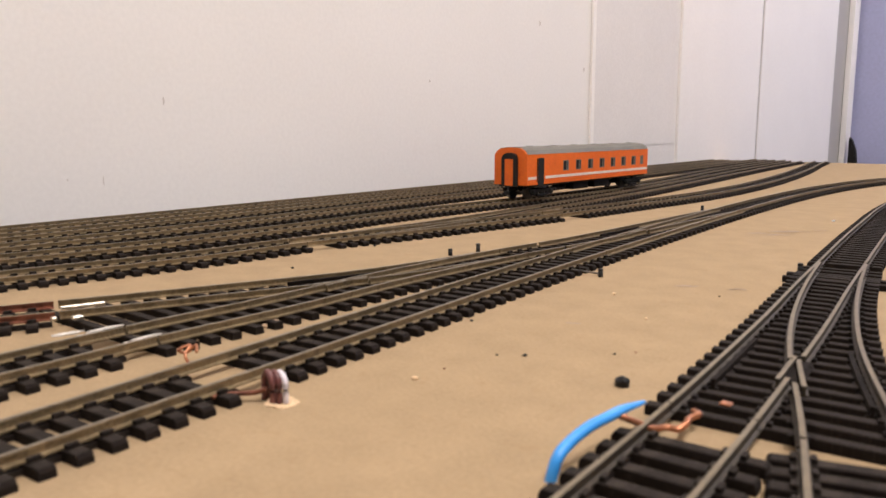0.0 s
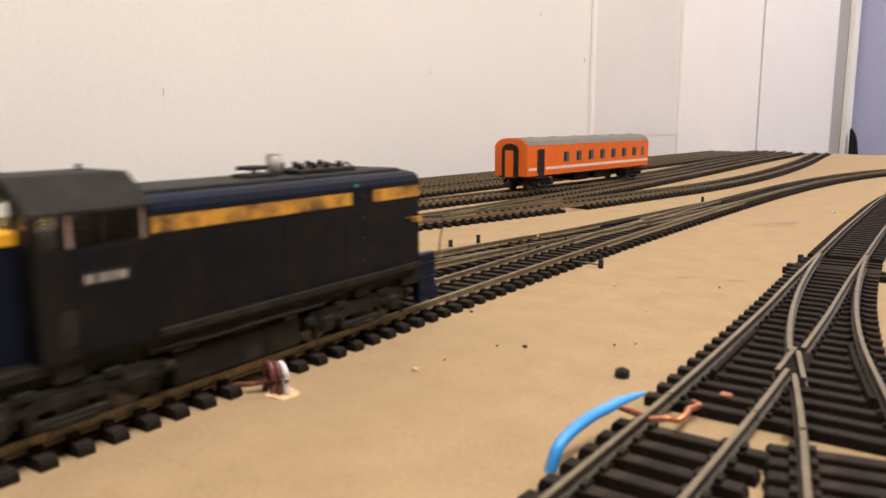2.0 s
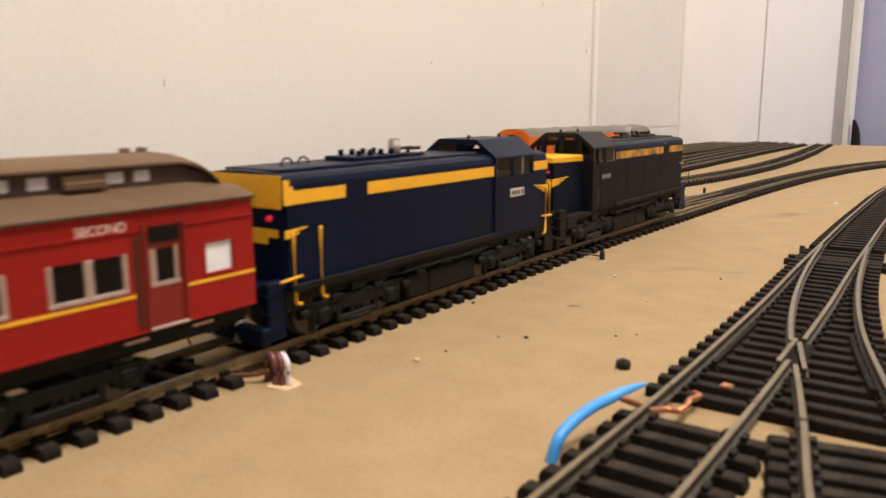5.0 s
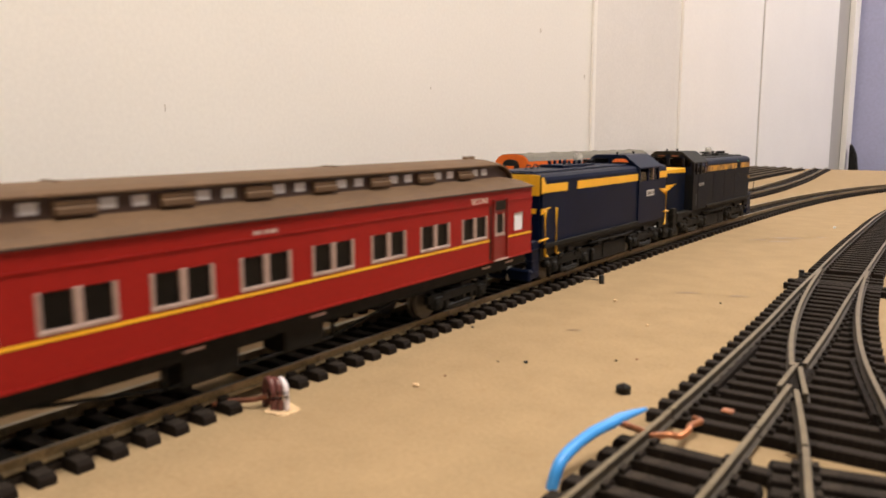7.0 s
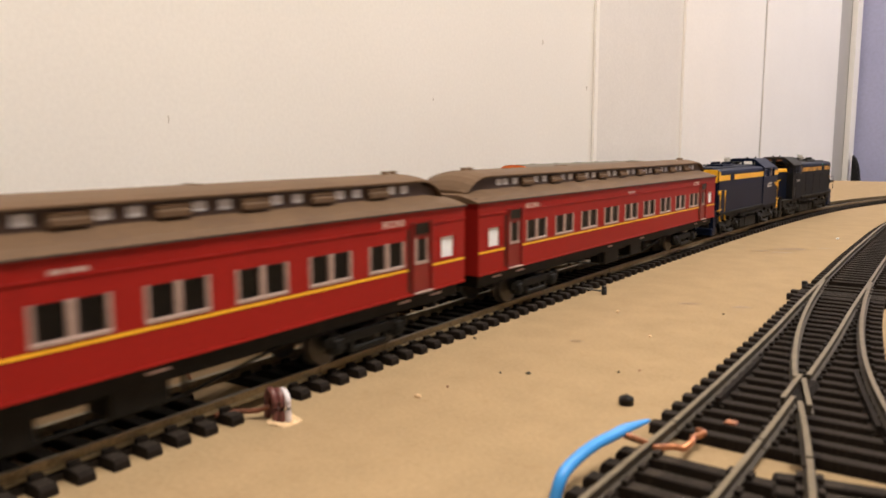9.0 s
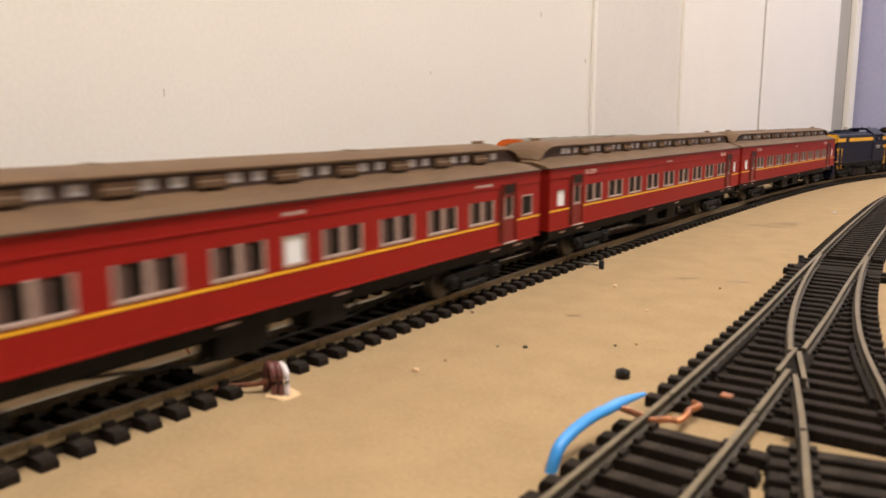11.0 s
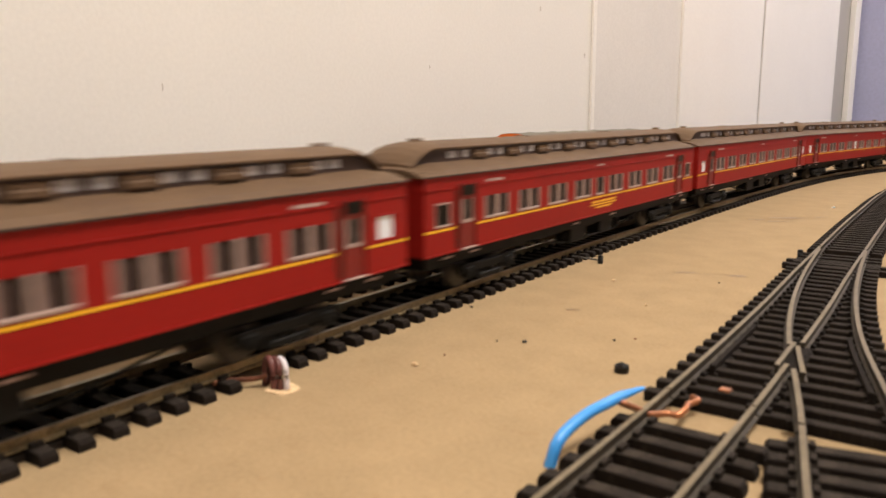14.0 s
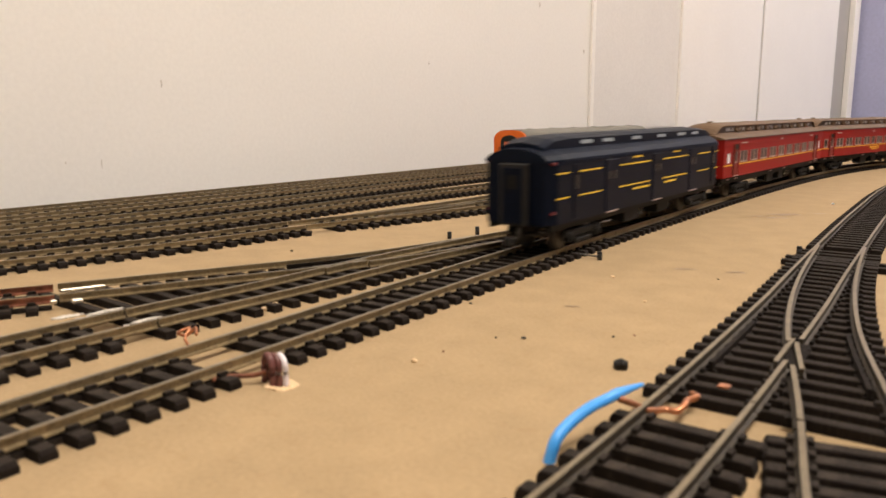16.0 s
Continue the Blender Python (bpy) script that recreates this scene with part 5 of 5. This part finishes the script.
# --- orange carriage standing on a siding ---
def orange_carriage(label):
    root = tagged(new("passenger_carriage"), label, "train carriage")
    L, W = 212.0, 16.0
    H = L / 2
    wins = [-H + 58.3 + 20.6 * k for k in range(7)] + [-H + 199.0]
    for e in (-1, 1):
        bm = bmesh.new()
        y0, y1 = (W - 1, W) if e > 0 else (-W, -W + 1)
        mm_box(bm, -H, H, y0, y1, 12.0, 21.8)
        mm_box(bm, -H, H, y0, y1, 30.4, 36.6)
        x = -H
        for a, b in [(-H + 16.0, -H + 25.0)] + [(c - 4.4, c + 4.4) if c < H - 20 else (c - 3.2, c + 3.2) for c in wins]:
            mm_box(bm, x, a, y0, y1, 21.8, 30.4)
            x = b
        mm_box(bm, x, H, y0, y1, 21.8, 30.4)
        part("side_wall", bm, ORANGE, root)
        for c in wins:
            g = 4.4 if c < H - 20 else 3.2
            bm = mm_boxes((-g, -g + 0.7, -0.5, 0.1, 21.8, 30.4), (g - 0.7, g, -0.5, 0.1, 21.8, 30.4), (-g, g, -0.5, 0.1, 21.8, 22.4), (-g, g, -0.5, 0.1, 29.8, 30.4))
            w = part("window", bm, GREY_ROOF, root, at=side_pose(c, e, W))
            part("pane", mm_boxes((-g + 0.7, g - 0.7, -0.8, -0.4, 22.4, 29.8)), PALE_GLASS if c > H - 20 else WINDOW, w, "pale blanked pane" if c > H - 20 else "")
            part("curtain", mm_boxes((-g + 1.6, -g + 3.2, -0.4, -0.25, 22.4, 29.8)), GREY_ROOF, w, "grey half-drawn curtain")
        y = (W, W + 0.2) if e > 0 else (-W - 0.2, -W)
        part("white_stripe", mm_boxes((-H + 2, -H + 13.5, *y, 16.4, 18.6), (-H + 27, H - 1, *y, 16.4, 18.6)), LINING, root, "worn cream stripe along the side")
        part("thin_stripe", mm_boxes((-H + 27, H - 1, *y, 14.6, 15.1)), ORANGE, root)
        # no opening is cut: a black plate paints the doorway's dark inside
        d = part("door", mm_boxes((-H + 16.0, -H + 24.6, *((W - 0.2, W + 0.3) if e > 0 else (-W - 0.3, -W + 0.2)), 9.5, 33.5), bevel=0.2), BLACK, root, "black plate standing in for the shade of an open doorway")
        part("handrail", mm_boxes((-H + 14.2, -H + 14.8, *((W, W + 0.7) if e > 0 else (-W - 0.7, -W)), 14, 33), bevel=0.1), BLACK, root)
    for d in (-1, 1):
        x = d * H
        bm = bmesh.new()
        prof = [(-W + 0.2, 12), (W - 0.2, 12), (W - 0.2, 36.2), (W - 2.5, 39.3), (10, 41.2), (5, 41.9), (0, 42.1), (-5, 41.9), (-10, 41.2), (-W + 2.5, 39.3), (-W + 0.2, 36.2)]
        mm_prism(bm, prof, min(x, x - d * 1.5), max(x, x - d * 1.5))
        end = part("end_wall", bm, ORANGE, root)
        # arched black gangway with an orange door in it
        bm = bmesh.new()
        arch = [(-7.5, 11), (7.5, 11), (7.5, 33.4), (6, 36.2), (3, 37.6), (0, 38), (-3, 37.6), (-6, 36.2), (-7.5, 33.4)]
        mm_prism(bm, arch, min(x, x + d * 2.2), max(x, x + d * 2.2))
        g = part("gangway", bm, BLACK, root, "black arched gangway")
        part("gangway_door", mm_boxes((min(x + d * 2.2, x + d * 2.5), max(x + d * 2.2, x + d * 2.5), -4.0, 4.0, 11.5, 32.8), bevel=0.1), ORANGE, g, "orange gangway door")
        bogie(root, d * 80, 25.0)
        coupler(root, x, d)
    bm = bmesh.new()
    roof = [(-W - 0.1, 36.4), (-W + 2.2, 39.7), (-10, 41.6), (-5, 42.2), (0, 42.4), (5, 42.2), (10, 41.6), (W - 2.2, 39.7), (W + 0.1, 36.4)]
    mm_prism(bm, flipped(roof), -H + 1.4, H - 1.0)
    bmesh.ops.recalc_face_normals(bm, faces=bm.faces)
    part("roof", bm, GREY_ROOF, root, "plain grey curved roof")
    part("interior", mm_boxes((-H + 2, H - 2, -W + 2, W - 2, 12.2, 36)), BLACK, root)
    for k in range(6):
        part("roof_ventilator", mm_boxes((-H + 25 + k * 35, -H + 29 + k * 35, -2, 2, 42.1, 42.8), bevel=0.3), GREY_ROOF, root)
    part("underframe", mm_boxes((-H + 3, H - 3, -14, 14, 10.2, 12.1), bevel=0.3), UNDER, root)
    for x0, x1, y0, y1 in ((-30, -4, -13, -5), (6, 34, -13, -4), (-24, 20, 5, 13)):
        part("equipment_box", mm_boxes((x0, x1, y0, y1, 4.4, 10.4), bevel=0.5), UNDER, root)
    return root


GAP = 0.0101
SPEC = [("red clerestory carriage with yellow lining and dark paired windows", dict()),
        ("red clerestory carriage with dark paired windows in pinkish frames", dict()),
        ("red clerestory carriage with one white pane among its side windows", dict(blinds=True, short=True, pale_single=True, plain_word=False, dark_end=1)),
        ("red clerestory carriage with brown blinds and white end panes", dict(blinds=True, plain_word=False)),
        ("red clerestory carriage with a yellow emblem below its waist line", dict(blinds=True, short=True, emblem=True, plain_word=False, dark_end=2)),
        ("red clerestory carriage coupled ahead of the navy van", dict(blinds=True, plain_word=False))]
front = 0.0
for label, options in SPEC:
    length = (CL_SHORT if "short" in options else CL) * MM
    TRAIN.append((carriage(label, **options), front, length, 0.172, False))
    front += length + GAP
TRAIN.append((baggage_van("navy blue baggage van with yellow lining at the train's tail"), front, 0.222, 0.152, False))
TRAIN.append((locomotive("weathered dark blue diesel locomotive with a bright yellow nose top", 21.5, 24, 92, BLUE_WORN, ROOF_WORN, YELLOW_WORN, True, True, True), -0.307, 0.1375, 0.08, False))
TRAIN.append((locomotive("clean navy diesel locomotive with yellow band and grab rails", 12.5, 28, 98, BLUE, BLUE, YELLOW, False, False, False), -0.150, 0.1385, 0.08, True))
o_car = orange_carriage("orange passenger carriage with a grey roof standing on a siding")
o_car.matrix_world = on_track(SIDING_C, SIDING_C.along(0.621), 0.16)


# ---- small things on the board ----
def cable(name, label, category, mat, pts, r, tip=1.0):
    bm = bmesh.new()
    p = [Vector(q) * MM for q in pts]
    fine = []
    for i in range(len(p) - 1):
        a, b, c, d = p[max(i - 1, 0)], p[i], p[i + 1], p[min(i + 2, len(p) - 1)]
        for k in range(6):
            t = k / 6
            fine.append(0.5 * ((2 * b) + (c - a) * t + (2 * a - 5 * b + 4 * c - d) * t**2 + (3 * b - a - 3 * c + d) * t**3))
    fine.append(p[-1])
    tube(bm, fine, r * MM, 10)
    for i, v in enumerate(bm.verts):  # a cut end drawn out to a tip
        j, n = i // 10, len(fine) - 1
        k = max(0.0, (j - n * 0.8) / (n * 0.2))
        v.co = fine[j].lerp(v.co, 1 - (1 - tip) * k)
    return tagged(part(name, bm, mat), label, category)


def blob(bm, x, y, z, r, flat=0.6, seed=0):
    made = bmesh.ops.create_icosphere(bm, subdivisions=2, radius=r * MM, matrix=Matrix.LocRotScale((x * MM, y * MM, z * MM), None, (1, 1, flat)))["verts"]
    for v in made:
        v.co += v.co.normalized() * 0 + Vector(noise.noise_vector(v.co * 900 + Vector((seed, 0, 0)))) * r * MM * 0.35
    return bm


blue = cable("blue_wire", "bright blue insulated wire arching out of the board", "wire", BLUE_WIRE,
             [(-66.9, 112.6, -2), (-66.2, 114, 3.5), (-66.0, 118, 5.5), (-65.1, 124, 7.0), (-64.1, 129, 7.5), (-63.6, 135, 7.5), (-62.6, 143, 7.0)], 1.15, 0.35)
feed = cable("copper_feeder", "bare copper feeder wire bent against the rail", "wire", COPPER,
             [(-63.2, 133, 6.9), (-62.2, 134, 6.3), (-61.0, 136.5, 5.0), (-59.6, 139.5, 3.2), (-57.4, 143, 2.8), (-55.3, 143.5, 2.9), (-54.6, 146, 3.6), (-55.4, 149, 3.4), (-54.4, 152, 3.6), (-56.4, 154, 3.2)], 0.7)
# pair of wires rising out of a drilled hole beside the main line
hole = bmesh.new()
for k in range(16):
    a = k * 0.393
    blob(hole, -135.8 + 3.0 * math.cos(a), 108 + 2.6 * math.sin(a), 0.05, 0.8 + 0.3 * (k % 3), 0.35, k)
tagged(part("torn_hole_rim", hole, SAWDUST), "torn pale fibre rim of a drilled hole", "hole rim")
for k, (mat, lab, o, r) in enumerate(((PURPLE_WIRE, "brown insulated wire looping out of the board", -1.5, 0.8), (PURPLE_WIRE, "brown insulated wire behind the white one", 0.0, 0.75), (WHITE_WIRE, "white insulated wire looping out of the board", 1.45, 0.72))):
    bx, by = -136.0 + 0.62 * o, 107.6 + 0.78 * o
    cable("feeder_wire", lab, "wire", mat, [(bx - 0.97 * u, by + 0.22 * u, z) for u, z in ((0, -2), (0, 2.6), (0.1, 4.8), (0.9, 6.4 - 0.2 * k), (2.2, 7.0 - 0.2 * k), (3.5, 6.2), (4.2, 4.2), (4.3, 1.5), (4.3, -1.5))], r)
cable("copper_feeder", "old bare copper wire soldered under the rail", "wire", COPPER_OLD, [(-139, 106.4, 3.2), (-141.5, 104.5, 2.2), (-145.5, 101, 2.0), (-147, 97, 2.0)], 0.6)
cable("copper_feeder", "twisted copper strands beside the far rail", "wire", COPPER, [(-168, 106, 2), (-170, 105, 5.5), (-171.5, 107.5, 7.5), (-173, 105, 6.5), (-174, 108, 5), (-172, 109.5, 7), (-169.5, 108, 6)], 0.4)
# loose stud, pins and specks
bm = bmesh.new()
rod(bm, (-0.0795, 0.168, 0), (-0.0795, 0.168, 0.0018), 0.0018, 12)
blob(bm, -79.0, 167.6, 1.5, 1.6, 0.75, 3)
tagged(part("track_stud", bm, BLACK), "small black plastic stud lying on the board", "stud")


def pin(x, y, h, label="small dark track pin standing in the board"):
    root = tagged(new("track_pin"), label, "pin", group="track pins")
    root.location = (x * MM, y * MM, 0)
    b = bmesh.new()
    rod(b, (0, 0, -0.001), (0, 0, h * 0.8 * MM), 0.0011, 10)
    part("shank", b, BLACK, root)
    b = bmesh.new()
    rod(b, (0, 0, h * 0.8 * MM), (0, 0, h * MM), 0.0012, 10, 0, 0.0010)
    part("head", b, BLACK, root)
    return root


pin(-148.9, 290, 3.6)
pin(-206.5, 561, 5.2)
pin(-233.6, 294, 3.4)
pin(-229.0, 311, 4.4)
pin(-84.5, 349, 4.8, "dark post of a point motor bar beside the sleepers")
b = bmesh.new()
rod(b, (-0.150, 0.291, 0.0012), (-0.163, 0.286, 0.0026), 0.0004, 6)
tagged(part("wire_stub", b, STEEL), "thin grey wire stub running under the sleepers", "wire")
crumbs = [(-111.9, 174, 0.75, BLACK), (-118.4, 170, 0.4, UNDER), (-93, 191, 0.45, UNDER), (-146.8, 196, 0.6, BLACK), (-122.6, 140, 0.9, SAWDUST), (-103, 234, 0.6, SAWDUST), (-230, 223, 0.7, SAWDUST),
          (-128.6, 262, 0.7, SAWDUST), (-96, 283, 0.5, UNDER), (-268, 222, 0.7, UNDER), (-284, 292, 0.8, BLACK), (-122, 151, 0.4, COPPER_OLD), (-196, 126, 1.0, SAWDUST), (-117, 560, 1.0, FROST), (-89, 196, 0.35, COPPER_OLD)]
for k, (x, y, r, mat) in enumerate(crumbs):
    b = bmesh.new()
    blob(b, x, y, r * 0.4, r, 0.55, k)
    tagged(part("crumb", b, mat), "tiny crumb of debris lying on the board", "debris", group="crumbs")
b = bmesh.new()
blob(b, -191.5, 151, 0.9, 2.1, 0.7, 5)
blob(b, -193, 148.5, 0.8, 1.2, 0.6, 6)
tagged(part("foam_chip", b, SAWDUST), "pale torn chip of fibre lying between the tracks", "debris")
b = bmesh.new()
box(b, -0.0542, -0.0516, 0.1630, 0.1655, 0.0024, 0.0030, 0.0002)
tagged(part("copper_chip", b, COPPER), "small flat copper chip lying on the sleepers", "debris")
# stains on the board, thin films of oil and glue
STAIN = material("oil_stain", (0.25, 0.165, 0.09), 0.5, vary=0.2, scale=200)
for k, (x, y, rx, ry, turn) in enumerate(((-127.7, 488, 13, 5, 35), (-139, 470, 8, 3, 35), (-128, 470, 9, 3.5, 30), (-112, 505, 6, 2, 40), (-119, 214, 2.6, 1.6, 20), (-113, 294, 6, 2.2, 30), (-95, 300, 5, 2, 30))):
    b = bmesh.new()
    ring = []
    for j in range(22):
        a = 2 * math.pi * j / 22
        w = 0.75 + 0.4 * noise.noise(Vector((math.cos(a), math.sin(a), k * 3.1)))
        ring.append(b.verts.new((rx * w * math.cos(a) * MM, ry * w * math.sin(a) * MM, 0.00012)))
    b.faces.new(ring)
    tagged(part("stain", b, STAIN, at=pose(x * MM, y * MM, 0, 0, 0, turn)), "faint brown oil stain on the board", "stain", kind="structure")
# bright rail joiners and glue at the joint of the sidings
for x, y, turn, n, r in ((-252.6, 119, 73, 7.0, 0.5), (-238, 110, 80, 1.6, 1.2), (-242, 104.5, 80, 0.9, 0.8)):
    b = boxes((-n * MM, n * MM, -r * MM, r * MM, 0.0034, 0.0046), bevel=0.0003)
    tagged(part("rail_joiner", b, SILVER, at=pose(x * MM, y * MM, 0, 0, 0, turn)), "bright silver rail joiner over a track joint", "rail joiner", group="rail joiners")
for k, (x, y, z, rx, ry, turn) in enumerate(((-219, 106, 2.7, 9.0, 3.6, 95), (-214, 107, 5.1, 6.0, 1.2, 90), (-201, 108, 2.7, 8.5, 3.4, 100), (-196, 109, 5.1, 5.5, 1.1, 92), (-226, 101, 2.7, 5.0, 2.0, 80))):
    b = bmesh.new()
    rim, mid = [], b.verts.new((0, 0, (z + 0.45) * MM))
    for j in range(30):
        a = 2 * math.pi * j / 30
        w = (0.55 if j % 2 else 0.95) + 0.35 * noise.noise(Vector((3 * math.cos(a), 3 * math.sin(a), k * 5.3)))
        rim.append((b.verts.new((rx * w * math.cos(a) * MM, ry * w * math.sin(a) * MM, (z + 0.08) * MM)), b.verts.new((rx * w * 0.92 * math.cos(a) * MM, ry * w * 0.92 * math.sin(a) * MM, (z - 0.25) * MM))))
    for j in range(30):
        (u, ul), (v, vl) = rim[j], rim[(j + 1) % 30]
        b.faces.new((mid, u, v))
        b.faces.new((u, ul, vl, v))
    b.faces.new([ul for _, ul in rim][::-1])
    tagged(part("glue_smear", b, CHALK, at=pose(x * MM, y * MM, 0, 0, 0, turn)), "pale dried glue smear at a track joint", "glue", group="glue smears")
# marks on the wall
MARK = material("wall_scuff", (0.60, 0.56, 0.52), 0.7, vary=0.2, scale=300)
for k, (y, z, ry, rz) in enumerate(((0.915, 0.137, 2.2, 3.4), (0.805, 0.185, 2.2, 3.0), (1.062, 0.118, 2.6, 4.0), (0.60, 0.109, 1.0, 1.8), (0.233, 0.030, 0.6, 0.8), (0.257, 0.028, 0.5, 3.4), (1.20, 0.135, 1.4, 2.0), (0.305, 0.082, 0.8, 3.0))):
    b = bmesh.new()
    ring = [b.verts.new((WALL_X + 0.00025, y + ry * MM * math.cos(a) * (0.8 + 0.3 * math.sin(3 * a + k)), z + rz * MM * math.sin(a))) for a in [2 * math.pi * j / 14 for j in range(14)]]
    b.faces.new(ring)
    tagged(part("scuff", b, MARK), "small grey scuff on the painted wall", "scuff", kind="structure")
# unidentified dark object by the far door jamb, built as a tall wedge
b = bmesh.new()
prism(b, [(0.0, -0.9), (0.036, -0.9), (0.03, -0.1), (0.018, 0.0), (0.006, 0.03), (0.0, 0.034)], 0.0, 0.025)
bmesh.ops.bevel(b, geom=list(b.edges), offset=0.004, segments=2, affect="EDGES")
tagged(part("dark_wedge", b, BLACK, at=pose(-0.482, 2.44, 0, 0, 0, -90)), "dark unidentified object standing against the door jamb", "fabric")

motions()
